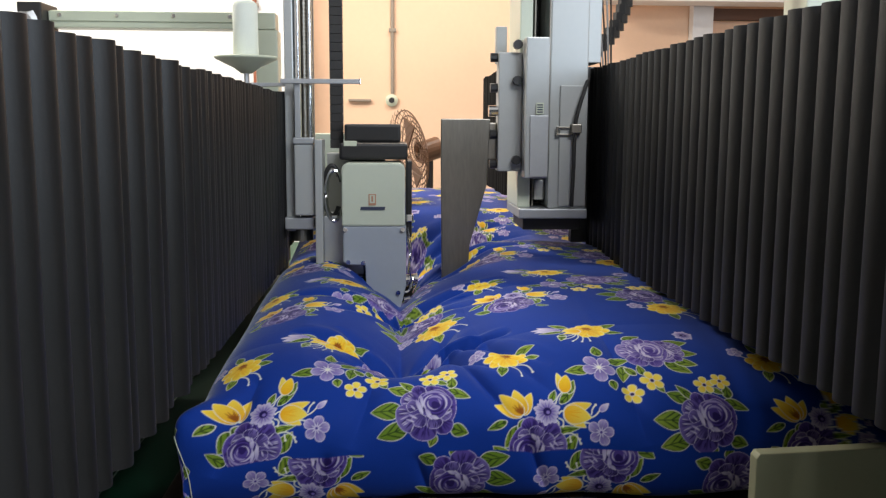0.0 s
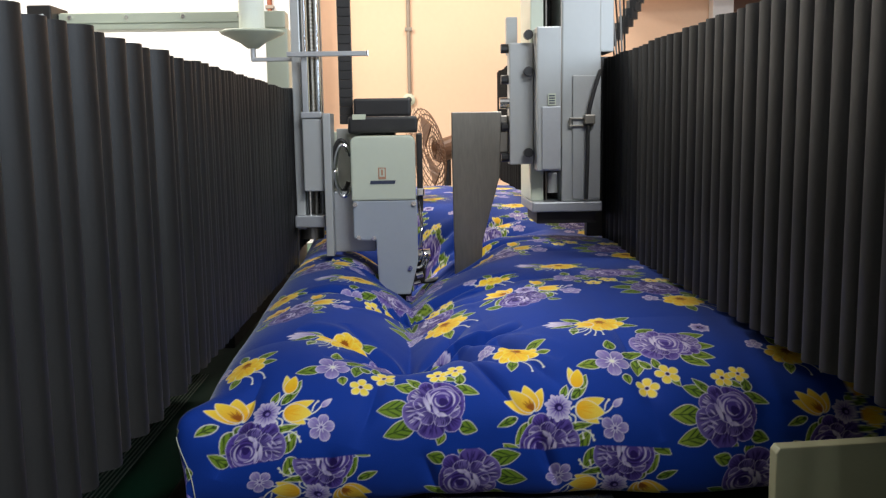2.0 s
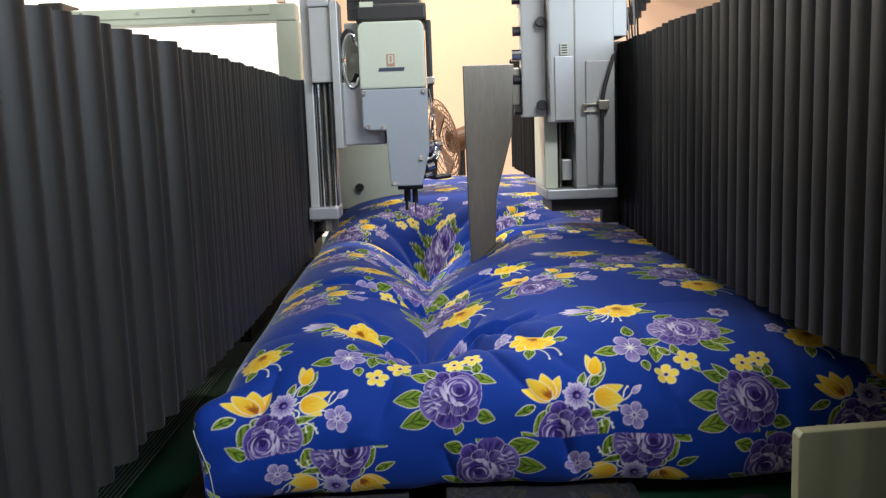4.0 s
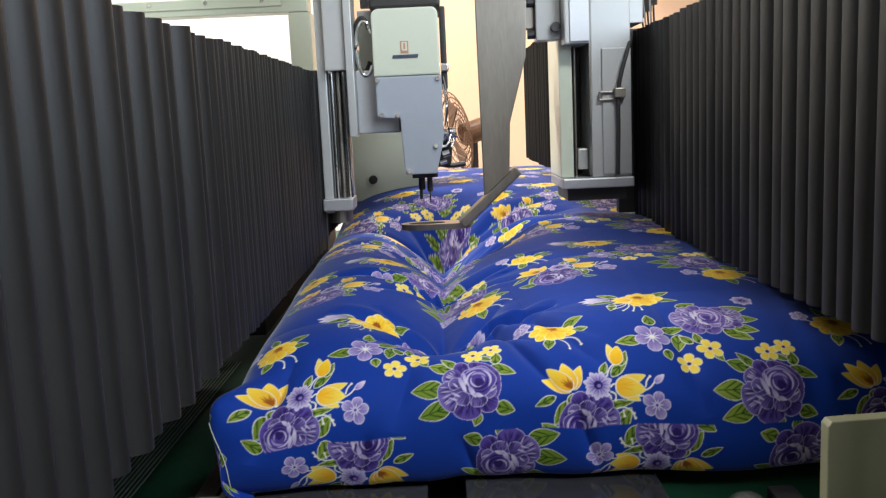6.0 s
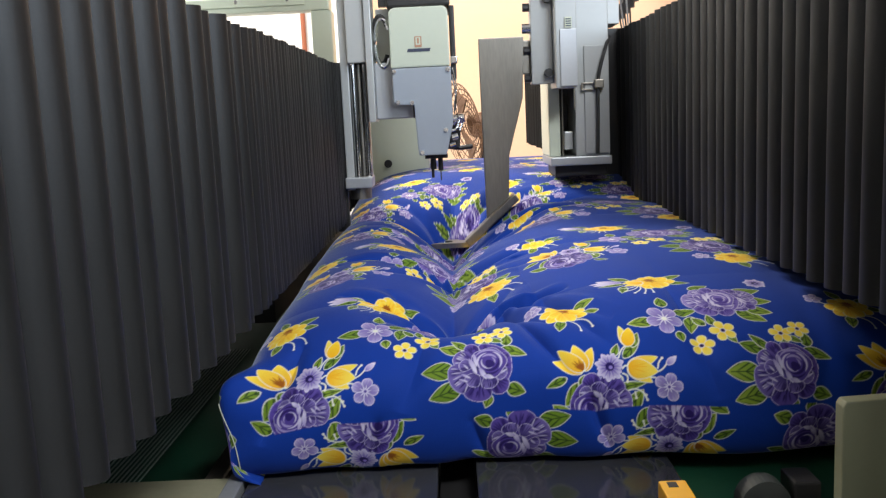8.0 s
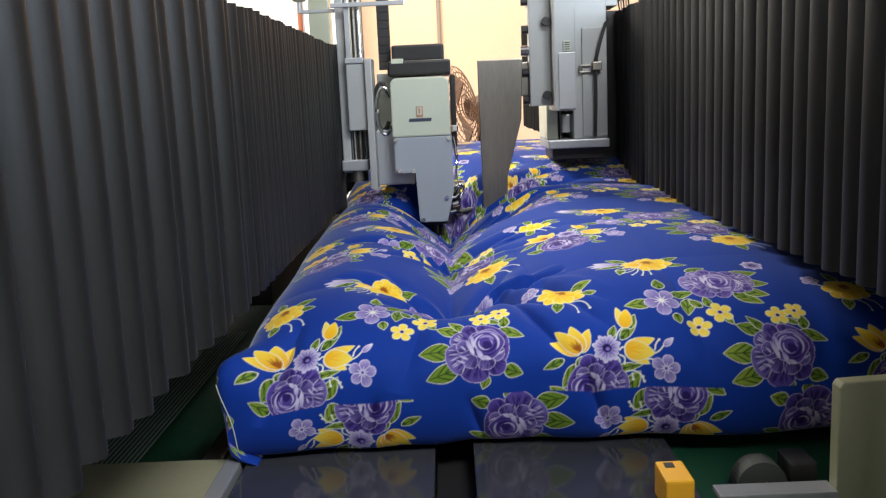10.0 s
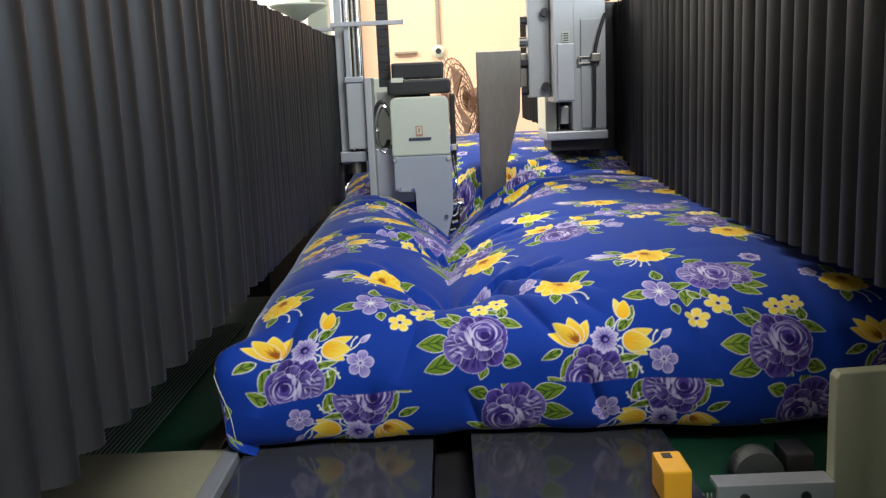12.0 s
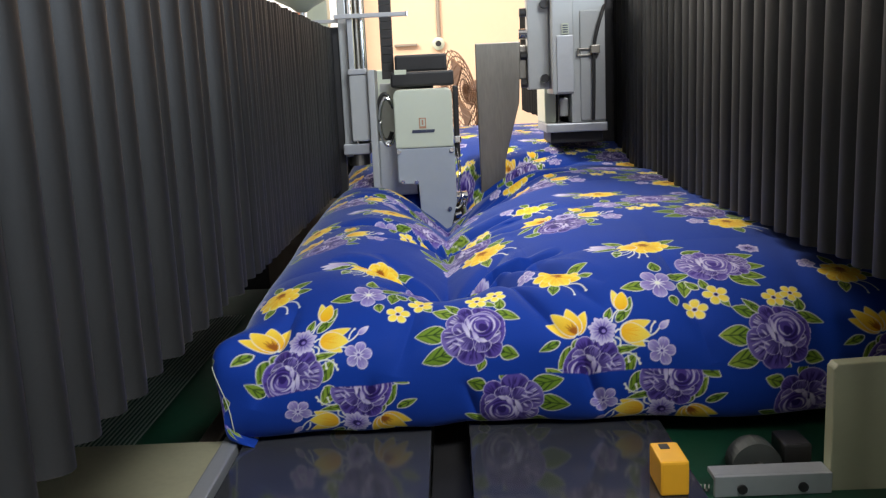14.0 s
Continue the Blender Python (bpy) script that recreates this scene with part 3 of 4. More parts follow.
def bouquet(cu, cv, ang=0.0, s=1.0):
    """Two tulips, a bud, a daisy and a viola over a rose; the place is the daisy's heart."""
    at = turned(cu, cv, ang)
    leaves(at, ang, s, ((-0.054, -0.016, 208, 0.028, 0.010), (-0.032, -0.022, 232, 0.036, 0.020), (-0.030, -0.012, 258, 0.022, 0.014), (-0.046, -0.066, 148, 0.028, 0.016),
                        (0.024, -0.056, 58, 0.034, 0.019), (0.006, -0.027, 12, 0.040, 0.010), (0.018, 0.012, 52, 0.036, 0.012), (0.030, 0.028, 70, 0.024, 0.010), (0.005, 0.014, 70, 0.019, 0.009), (0.030, -0.066, 352, 0.020, 0.010)))
    stalks(at, ang, s, ((0.012, 0.012, 0.012, 0.020, 0.1), (0.016, -0.002, 0.010, 0.002, 0.3), (0.050, -0.006, 0.022, 0.014, -0.15), (0.048, -0.012, 0.016, -0.006, 0.2), (0.060, 0.0, 0.006, 0.014, 0.1),
                        (0.016, -0.008, 0.006, -0.010, 0.3), (0.012, -0.010, 0.004, -0.010, 0.2), (0.020, -0.030, 0.026, -0.004, 0.2), (0.032, -0.030, 0.002, -0.008, 0), (0.042, -0.030, 0.006, -0.010, 0)))
    petal(*at(0.072 * s, 0.006 * s), ang + 45, 0.016 * s, 0.007 * s, C_LILAC, C_PALE, C_PALE)
    rose(*at(-0.010 * s, -0.046 * s), 0.0375 * s, ang + 160)
    viola(*at(0.074 * s, -0.022 * s), 0.0165 * s, ang + 80)
    tulip(*at(-0.033 * s, -0.006 * s), ang + 114, 0.039 * s)
    cup_tulip(*at(0.023 * s, 0.0), ang + 0, 0.040 * s)
    petal(*at(0.024 * s, 0.029 * s), ang + 104, 0.034 * s, 0.012 * s, C_ORANGE, C_LEMON, C_CREAM, 0.7, 0.75)
    petal(*at(0.024 * s, 0.029 * s), ang + 82, 0.030 * s, 0.017 * s, C_ORANGE, C_YELLOW, C_CREAM, 0.75, 0.7)
    daisy(*at(0, 0), 0.0185 * s, ang)


def rose_spray(cu, cv, ang=0.0, s=1.0, stars=True, pale=0.0):
    """A rose with leaves on both sides and two small yellow blooms."""
    at = turned(cu, cv, ang)
    leaves(at, ang, s, ((-0.034, 0.002, 180, 0.041, 0.025), (-0.026, -0.022, 196, 0.042, 0.023), (-0.024, 0.030, 158, 0.030, 0.018), (-0.016, 0.032, 132, 0.030, 0.011),
                        (0.028, 0.030, -24, 0.034, 0.015), (0.034, 0.034, 84, 0.022, 0.014), (0.032, -0.026, -18, 0.024, 0.017), (0.010, -0.034, 250, 0.018, 0.012)))
    if stars:
        leaves(at, ang, s, ((0.004, 0.052, -70, 0.018, 0.010), (0.014, 0.050, -30, 0.018, 0.009)))
        star(*at(0.006 * s, 0.056 * s), 0.015 * s, ang + 20)
        star(*at(0.030 * s, 0.064 * s), 0.014 * s, ang + 50)
    rose(*at(0, 0), 0.0405 * s, ang, pale)


def meadow_spray(cu, cv, ang=0.0, s=1.0):
    """A viola and small yellow blooms beside a pale rose; the place is the viola's heart."""
    at = turned(cu, cv, ang)
    leaves(at, ang, s, ((-0.014, -0.004, 190, 0.036, 0.018), (0.016, 0.014, 8, 0.030, 0.015), (0.036, 0.006, 262, 0.030, 0.017), (0.110, 0.042, -2, 0.042, 0.020), (0.100, 0.062, 14, 0.048, 0.022),
                        (0.098, 0.016, -32, 0.040, 0.020), (0.112, 0.022, -16, 0.034, 0.018), (0.004, 0.026, 95, 0.024, 0.016), (0.014, -0.024, 280, 0.016, 0.012), (0.050, 0.076, 22, 0.03, 0.014)))
    rose(*at(0.106 * s, 0.046 * s), 0.028 * s, ang + 200, 0.35)
    rose(*at(0.072 * s, 0.042 * s), 0.036 * s, ang - 20, 0.75)
    daisy(*at(0.150 * s, 0.100 * s), 0.016 * s, ang)
    viola(*at(0, 0), 0.0235 * s, ang + 54, 0.35)
    disc(*at(0, 0), 0.0035 * s, C_CREAM)
    leaves(at, ang, s, ((0.050, -0.012, 130, 0.020, 0.010), (0.060, -0.012, 100, 0.020, 0.011), (0.075, -0.028, 300, 0.016, 0.010)))
    star(*at(0.040 * s, -0.044 * s), 0.015 * s, ang + 10)
    star(*at(0.070 * s, -0.022 * s), 0.0165 * s, ang + 35)


def yellow_spray(cu, cv, ang=0.0, s=1.0):
    """A ragged yellow bloom with a pale bud and fine stalks."""
    at = turned(cu, cv, ang)
    leaves(at, ang, s, ((0.024, 0.010, 22, 0.036, 0.015), (0.026, -0.006, -12, 0.034, 0.012), (-0.020, 0.014, 150, 0.030, 0.012), (-0.034, -0.014, 250, 0.026, 0.012)))
    stalks(at, ang, s, [(-0.012, -0.010, 0.034 * math.cos(a), 0.034 * math.sin(a), 0.15) for a in (3.5, 3.9, 4.3, 4.7, 5.1)])
    for d, l in ((168, 0.044), (184, 0.040), (152, 0.036)):
        petal(*at(-0.034 * s, 0.004 * s), ang + d, l * s, 0.014 * s, C_LILAC, C_PALE, C_PALE, 0.7, 0.8)
    leaf(*at(-0.030 * s, -0.002 * s), ang + 190, 0.040 * s, 0.009 * s)
    peony(*at(0.010 * s, 0), 0.029 * s, ang)
    cup_tulip(*at(-0.004 * s, -0.002 * s), ang + 178, 0.030 * s)


def gold_bloom(cu, cv, ang=0.0, s=1.0):
    """A large yellow bloom between broad leaves, with a small lilac bud."""
    at = turned(cu, cv, ang)
    leaves(at, ang, s, ((0.010, 0.022, 40, 0.034, 0.017), (-0.012, 0.022, 130, 0.032, 0.015), (0.002, -0.024, 278, 0.028, 0.016), (0.024, 0.010, 14, 0.026, 0.013)))
    stalks(at, ang, s, ((-0.022, 0.0, -0.026, 0.006, 0.2), (0.020, -0.014, 0.030, -0.012, 0.2), (0.012, -0.022, 0.024, -0.018, 0.2)))
    viola(*at(-0.050 * s, 0.008 * s), 0.013 * s, ang + 20, 0.6)
    peony(*at(0, 0), 0.031 * s, ang)


# the print repeats in both directions; the front's lower strip is sewn on upside down
REPEAT, FIRST = 0.381, (0.262, 0.154)
SEAM[:] = (0.0, 0.100)
for k in range(-1, 3):
    bouquet(0.326 + 0.391 * k, 0.046 - 0.006 * k, 180)
    if k >= 0:
        rose_spray(0.525 + 0.374 * k, 0.058 - 0.004 * k, 180, 1, False)
SEAM[:] = (0.100, 9.0)
for row in range(7):
    for k in range(-1, 3):
        cu, cv = FIRST[0] + REPEAT * k, FIRST[1] + REPEAT * row + (0.012 if k == 0 and row == 0 else -0.004)
        bouquet(cu, cv, -4 if row == 0 else 0)
        rose_spray(cu + 0.219, cv - 0.010, 0)
        meadow_spray(cu + 0.082, cv + 0.074, 0)
        yellow_spray(cu + 0.080, cv + 0.184, 4)
        gold_bloom(cu + 0.244, cv + 0.298, 0)
        gold_bloom(cu - 0.046, cv + 0.104, -20, 0.9)
leaf(0.185, 0.05, 110, 0.04, 0.02)

us = np.concatenate([np.linspace(0, 0.14, 30)[:-1], np.arange(0.14, 1.03, 0.0011), np.linspace(1.03, U_S[-1], 40)])
vs = np.concatenate([np.arange(0, 0.56, 0.0011), np.arange(0.56, 1.2, 0.0022), np.arange(1.2, V_S[-1], 0.005), [V_S[-1]]])
co, quads = grid_mesh(cushion, us, vs)
me = bpy.data.meshes.new("cover")
me.vertices.add(len(co))
me.vertices.foreach_set("co", co.astype(np.float32).ravel())
me.loops.add(quads.size)
me.loops.foreach_set("vertex_index", quads.astype(np.int32).ravel())
me.polygons.add(len(quads))
me.polygons.foreach_set("loop_start", np.arange(0, quads.size, 4, dtype=np.int32))
me.polygons.foreach_set("use_smooth", np.ones(len(quads), bool))
me.update(calc_edges=True)
uu, vv = np.meshgrid(us, vs)
dye = me.color_attributes.new("dye", "FLOAT_COLOR", "POINT")
fi, fj = np.clip(vv / CELL, 0, PRINT.shape[0] - 1.01), np.clip(uu / CELL, 0, PRINT.shape[1] - 1.01)
ci, cj = fi.astype(int), fj.astype(int)
fi, fj = (fi - ci)[..., None], (fj - cj)[..., None]
dyed = (PRINT[ci, cj] * (1 - fj) + PRINT[ci, cj + 1] * fj) * (1 - fi) + (PRINT[ci + 1, cj] * (1 - fj) + PRINT[ci + 1, cj + 1] * fj) * fi
rgba = np.ones((uu.size, 4), np.float32)
rgba[:, :3] = dyed.reshape(-1, 3)
dye.data.foreach_set("color", rgba.ravel())
me.materials.append(M_BLUE)
mattress = thing("mattress", "blue cotton mattress with printed roses, tulips and leaves, tufted", "mattress")
cover = new("cover", me)
cover.parent = mattress
for ty in (1.238,):
    uq = float(np.interp(0.0, U_X[120:300], U_S[120:300]))
    vq = float(np.interp(ty, V_Y[60:400], V_S[60:400]))
    c = cushion(uq, vq)
    bm = bmesh.new()
    for k in range(5):
        a = k * 1.3
        tube(smoothpath([Vector(c) + Vector((0.007 * math.cos(a), 0.007 * math.sin(a), 0.002)), Vector(c) + Vector((0, 0, 0.006)), Vector(c) - Vector((0.007 * math.cos(a), 0.007 * math.sin(a), -0.002))]), 0.0009, 5, bm)
    part("tuft_stitch", bm, M_THREAD, mattress, "knot of pale tufting thread")
edge = [Vector(cushion(0.150, q)) for q in np.linspace(0.155, 0.03, 14)]
part("corner_seam", tube([p + Vector((-0.001, -0.001, 0)) for p in edge], 0.0007, 6), M_DISH, mattress, "pale selvedge at the corner")


# ---- bellows ----
def pleat_mesh(side, pitch, z0, z1, depth, material):
    """One fold of a bellows: two leaves that meet in a rounded ridge towards the aisle."""
    bm = bmesh.new()
    w = pitch * 1.12
    n = 11
    prof = []
    for k in range(n):
        f = k / (n - 1)
        tri = abs(2 * f - 1)
        prof.append((f * w, depth * (0.35 * tri ** 2 + 0.65 * tri ** 3)))
    th = 0.0022

    def strip(rows):
        for a, b in zip(rows, rows[1:]):
            for k in range(n - 1):
                bm.faces.new((a[k], a[k + 1], b[k + 1], b[k])).smooth = rows is face
    make = lambda off, z: [bm.verts.new((-side * (d + off), y, z)) for y, d in prof]
    face = [make(0, z0), make(0, z1)]
    strip(face)
    rim = [make(0, z1), make(th, z1), make(th, z0), make(0, z0)]
    strip(rim)
    bmesh.ops.recalc_face_normals(bm, faces=bm.faces[:])
    me = bpy.data.meshes.new("pleat")
    bm.to_mesh(me)
    bm.free()
    me.materials.append(material)
    return me


PLEATS = []


def bellows(label, side, x, z0, z1, runs, moving, material=None):
    """runs: stretches of folds as (y0, y1, count, depth), drawn apart or pressed together."""
    ob = thing("bellows_cover", label, "bellows", (x, 0, 0))
    y_last = runs[-1][1]
    rnd = random.Random(len(label))
    for y0, y1, n, depth in runs:
        pitch = (y1 - y0) / n
        me = pleat_mesh(side, pitch, z0, z1, depth, material or M_BELLOW)
        for k in range(n):
            p = new("pleat", me)
            p.parent = ob
            y = y0 + k * pitch
            sx, tilt = side * rnd.uniform(-0.1, 0.1) * depth, rnd.uniform(-1.2, 1.2)
            if depth < 0.012 and rnd.random() < 0.2:
                tilt = side * 8.0
            p.matrix_basis = pose(sx, y, rnd.uniform(-0.002, 0.002), 0, 0, tilt)
            if moving:
                PLEATS.append((p, sx, y, p.location.z, tilt, max(0.0, y / y_last)))
    return ob


bellows("black pleated bellows cover beside the mattress", 1, -0.25, 0.953, 1.330, ((-0.36, 1.06, 32, 0.046), (1.06, 1.94, 44, 0.007)), True)
bellows("black pleated bellows cover above the mattress edge", -1, 0.445, 0.980, 1.395, ((-0.87, 2.04, 72, 0.020),), True)
rear_bellows = bellows("black bellows cover behind the column", -1, 0.258, 1.095, 1.405, ((2.42, 3.02, 14, 0.004),), False, M_MATT)
bellows("black bellows cover behind the column", 1, -0.296, 0.93, 1.22, ((2.12, 3.3, 24, 0.01),), False)


# behind the bellows and gantry: dark boxes and panels added to block side light
tagged(part("light_stop_box", box(-0.62, -0.31, -0.3, 1.93, 0.945, 1.285, 0.004), M_BLACK), "dark box added behind the bellows to block light", "machine beam")
tagged(part("light_stop_box", box(-0.62, -0.40, 1.94, 3.3, 0.76, 1.285, 0.004), M_BLACK), "dark box added behind the gantry to block light", "machine beam")
tagged(part("light_stop_panel", box(-0.62, -0.60, -0.3, 1.93, 0.60, 0.944, 0.002), M_BLACK), "black panel added beside the belt to block light", "machine panel")
tagged(part("light_stop_box", box(0.488, 0.798, -0.9, 1.93, 0.99, 1.36, 0.004), M_BLACK), "dark box added behind the bellows to block light", "machine beam")


tagged(part("light_stop_panel", box(0.80, 0.82, -0.9, 2.4, 0.60, 1.36, 0.002), M_BLACK), "black panel added beside the belt to block light", "machine panel")


# ---- gantry: the column that carries the sewing head ----
col = thing("slide_column", "grey aluminium column with a screw slide and steel foot", "machine column", (0, YA, 0))
part("beam", box(-0.246, -0.226, 0.02, 0.10, 1.03, 2.3, 0.003), M_PANEL, col)
part("back_plate", box(-0.226, -0.188, 0.055, 0.10, 1.05, 2.3, 0.002), M_ALU, col)
part("guide_rod", rod((-0.216, 0.02, 1.05), (-0.216, 0.02, 2.3), 0.0065), M_CHROME, col, "polished guide rod")
part("guide_rod", rod((-0.192, 0.035, 1.05), (-0.192, 0.035, 2.3), 0.0065), M_CHROME, col, "polished guide rod")
bm = rod((-0.204, 0.03, 1.05), (-0.204, 0.03, 2.3), 0.005, 12)
for k in range(150):
    rod((-0.204, 0.03, 1.06 + k * 0.0082), (-0.204, 0.03, 1.0628 + k * 0.0082), 0.0072, 10, bm)
part("lead_screw", bm, M_STEEL, col, "dark threaded screw")
part("slot", box(-0.212, -0.186, 0.048, 0.056, 1.05, 2.2, 0.001), M_BLACK, col, "dark screw slot")
part("foot", box(-0.248, -0.184, 0.0, 0.09, 1.036, 1.062, 0.003), M_ALU, col)
part("bellows_plate", box(-0.300, -0.2465, 0.03, 0.05, 0.93, 1.335, 0.001), M_BLACK, col, "black end plate of the bellows")
part("foot_ring", rod((-0.216, 0.045, 1.008), (-0.216, 0.045, 1.036), 0.026, 24), M_STEEL, col)

# carriage and sewing head: origin where the head meets its lowest point
head = thing("sewing_head", "cream and blue-grey sewing head on a sliding carriage", "sewing head", (0, YA, 0))
part("carriage", box(-0.224, -0.180, -0.012, 0.015, 1.068, 1.222, 0.003), M_PANEL, head, "pale slide carriage")
part("carriage_cap", box(-0.226, -0.182, -0.016, 0.03, 1.2225, 1.236, 0.002), M_ALU, head, "grey cap plate")
part("side_plate", box(-0.179, -0.163, -0.03, 0.06, 0.930, 1.232, 0.002), M_PANEL, head, "upright mounting plate")
part("bracket", box(-0.163, -0.075, 0.0, 0.10, 0.935, 1.066, 0.003), M_ALU, head, "grey bracket box")
part("bracket_back", box(-0.162, -0.03, 0.10, 0.14, 0.94, 1.20, 0.003), M_GREYP, head)
out = [(-0.121, 1.0495), (-0.121, 1.172), (-0.117, 1.180), (-0.109, 1.184), (0.004, 1.184), (0.011, 1.179), (0.014, 1.171), (0.014, 1.0495)]
upper = part("upper_cover", prism(out, -0.055, 0.10, "y", 0.004), M_CREAM, head, "cream enamel cover")
out = [(-0.119, 0.972), (-0.119, 1.049), (0.016, 1.049), (0.016, 0.92), (0.004, 0.87), (-0.002, 0.848), (-0.066, 0.848), (-0.068, 0.866), (-0.072, 0.964), (-0.113, 0.966)]
face_cover = part("face_cover", prism(out, -0.052, 0.09, "y", 0.003), M_COVER, head, "blue-grey face cover")
for x, z in ((-0.114, 1.042), (0.009, 1.042), (-0.108, 0.972), (-0.076, 0.97), (-0.001, 0.905), (-0.058, 0.855)):
    part("screw", rod((x, -0.058, z), (x, -0.05, z), 0.0048, 12), M_CHROME, face_cover)
part("badge", box(-0.064, -0.048, -0.0565, -0.0555, 1.094, 1.118, 0), M_LOGO2, upper, "small red-brown square mark")
part("badge_inner", box(-0.0615, -0.0505, -0.0572, -0.0566, 1.099, 1.116, 0), M_CREAM, upper)
part("badge_mark", box(-0.058, -0.054, -0.0578, -0.0573, 1.102, 1.114, 0), M_LOGO2, upper)
part("name_bar", prism([(-0.082, 1.084), (-0.030, 1.084), (-0.028, 1.091), (-0.080, 1.091)], -0.0565, -0.0555, "y", 0), M_LOGO, upper, "dark bar of lettering")
part("motor", box(-0.122, 0.006, 0.09, 0.24, 1.225, 1.266, 0.006), M_BLACK, head, "black motor housing")
part("motor", box(-0.128, 0.020, -0.01, 0.22, 1.189, 1.2245, 0.006), M_BLACK, head, "black motor housing")
part("terminal", box(-0.118, -0.09, -0.012, 0.01, 1.218, 1.229, 0.001), M_DISH, head)
part("rear_arm", box(0.0165, 0.029, -0.02, 0.11, 1.02, 1.188, 0.004), M_BLACK, head, "dark casting behind the cover")
part("needle_clamp", rod((-0.035, 0.0, 0.812), (-0.035, 0.0, 0.848), 0.007, 12), M_BLACK, head)
part("needle_clamp", rod((-0.018, 0.0, 0.808), (-0.018, 0.0, 0.848), 0.006, 12), M_BLACK, head)
part("needle_block", box(-0.054, 0.0, -0.02, 0.03, 0.838, 0.8475, 0.002), M_BLACK, head)
part("needle", rod((-0.018, 0.0, 0.785), (-0.018, 0.0, 0.808), 0.0016, 8), M_CHROME, head)
part("presser_pin", rod((-0.037, 0.0, 0.792), (-0.037, 0.0, 0.812), 0.0035, 8), M_BLACK, head)
part("tension_disc", rod((0.014, -0.02, 0.928), (0.042, -0.02, 0.930), 0.011, 16), M_CHROME, head)
part("thread_lever", tube(smoothpath([(0.03, -0.03, 0.925), (0.022, -0.035, 0.905), (0.008, -0.035, 0.90), (0.004, -0.03, 0.88)]), 0.003), M_CHROME, head)
part("thread_guide", tube(smoothpath([(0.018, -0.03, 1.03), (0.024, -0.035, 0.99), (0.02, -0.035, 0.945)]), 0.0022), M_CHROME, head)
part("latch", box(0.016, 0.032, -0.03, 0.0, 1.055, 1.072, 0.003), M_CHROME, head)
part("hook_arm", tube(smoothpath([(0.005, 0.05, 0.862), (0.03, 0.05, 0.858), (0.06, 0.06, 0.86)]), 0.006), M_BLACK, head)
part("take_up_lever", tube(smoothpath([(0.017, -0.03, 0.915), (0.030, -0.034, 0.932), (0.038, -0.030, 0.920), (0.030, -0.034, 0.900)]), 0.0026), M_CHROME, head)
part("thumb_nut", rod((0.012, -0.045, 0.886), (0.026, -0.045, 0.890), 0.007, 14), M_CHROME, head)
part("spring_stud", rod((0.006, -0.04, 0.868), (0.020, -0.04, 0.872), 0.0045, 12), M_CHROME, head)
part("lower_casting", prism([(0.0, 0.856), (0.030, 0.862), (0.034, 0.905), (0.0185, 0.925)], 0.02, 0.08, "y", 0.003), M_BLACK, head, "dark casting under the cover")
part("guide_wire", tube(smoothpath([(0.020, -0.045, 1.045), (0.027, -0.05, 1.00), (0.024, -0.05, 0.955), (0.028, -0.05, 0.930)]), 0.0013, 6), M_CHROME, head)
ring = [(-0.14 + 0.018 * math.cos(a), 0.0, 1.11 + 0.055 * math.sin(a)) for a in np.linspace(0.6, 5.6, 24)]
part("hose", tube(ring, 0.0045), M_CHROME, head, "looped grey hose")
part("hose", tube([(p[0] - 0.006, 0.02, p[2] + 0.01) for p in ring], 0.005), M_RUBBER, head, "looped black hose")
bm = bmesh.new()
box(-0.155, -0.129, 0.146, 0.163, 1.21, 2.13, 0, bm)
for k in range(46):
    box(-0.157, -0.127, 0.14, 0.165, 1.21 + k * 0.02, 1.2295 + k * 0.02, 0.001, bm)
part("cable_chain", bm, M_BLACK, head, "black plastic cable chain")
arm = part("thread_arm", box(-0.25, -0.084, -0.02, -0.008, 1.350, 1.360, 0.001), M_ALU, head, "flat aluminium thread guide")
part("thread_eye", box(-0.0838, -0.080, -0.022, -0.006, 1.349, 1.361, 0.001), M_CHROME, arm)
part("arm_clip", box(-0.222, -0.210, -0.007, 0.0, 1.236, 1.352, 0.001), M_ALU, head)
stand = thing("thread_stand", "white thread cone on a pale plastic dish", "thread cone", (0, YA, 0))
part("dish", lathe([(0.004, -0.03), (0.012, -0.03), (0.028, -0.018), (0.066, 0.0), (0.070, 0.004), (0.066, 0.006), (0.02, -0.006), (0.004, -0.006)], 36, None, (-0.331, 0.05, 1.404)), M_DISH, stand, "pale plastic dish", True)
part("thread_cone", lathe([(0.002, 0), (0.026, 0), (0.0275, 0.004), (0.0265, 0.115), (0.023, 0.122), (0.018, 0.126), (0.002, 0.126)], 32, None, (-0.331, 0.05, 1.402)), M_THREAD, stand, "white wound thread", True)
part("stem", rod((-0.331, 0.05, 1.352), (-0.331, 0.05, 1.38), 0.006), M_ALU, stand)
part("stay", box(-0.335, -0.24, 0.044, 0.056, 1.346, 1.354, 0.001), M_ALU, stand)

# frame of the gantry behind the column
frame_ob = thing("gantry_frame", "cream painted steel frame of the gantry", "machine frame", (0, YA, 0))
part("crossbeam", box(-0.93, -0.33, 0.55, 0.62, 1.52, 1.565, 0.004), M_CREAM, frame_ob)
part("cover_strip", box(-0.93, -0.40, 0.544, 0.5495, 1.537, 1.562, 0.001), M_CREAM, frame_ob)
for x in (-0.90, -0.75, -0.60, -0.45):
    part("screw", rod((x, 0.538, 1.552), (x, 0.544, 1.552), 0.005, 10), M_CHROME, frame_ob)
part("post", box(-0.385, -0.325, 0.55, 0.62, 0.95, 1.519, 0.004), M_CREAM, frame_ob)
wrap = bmesh.new()
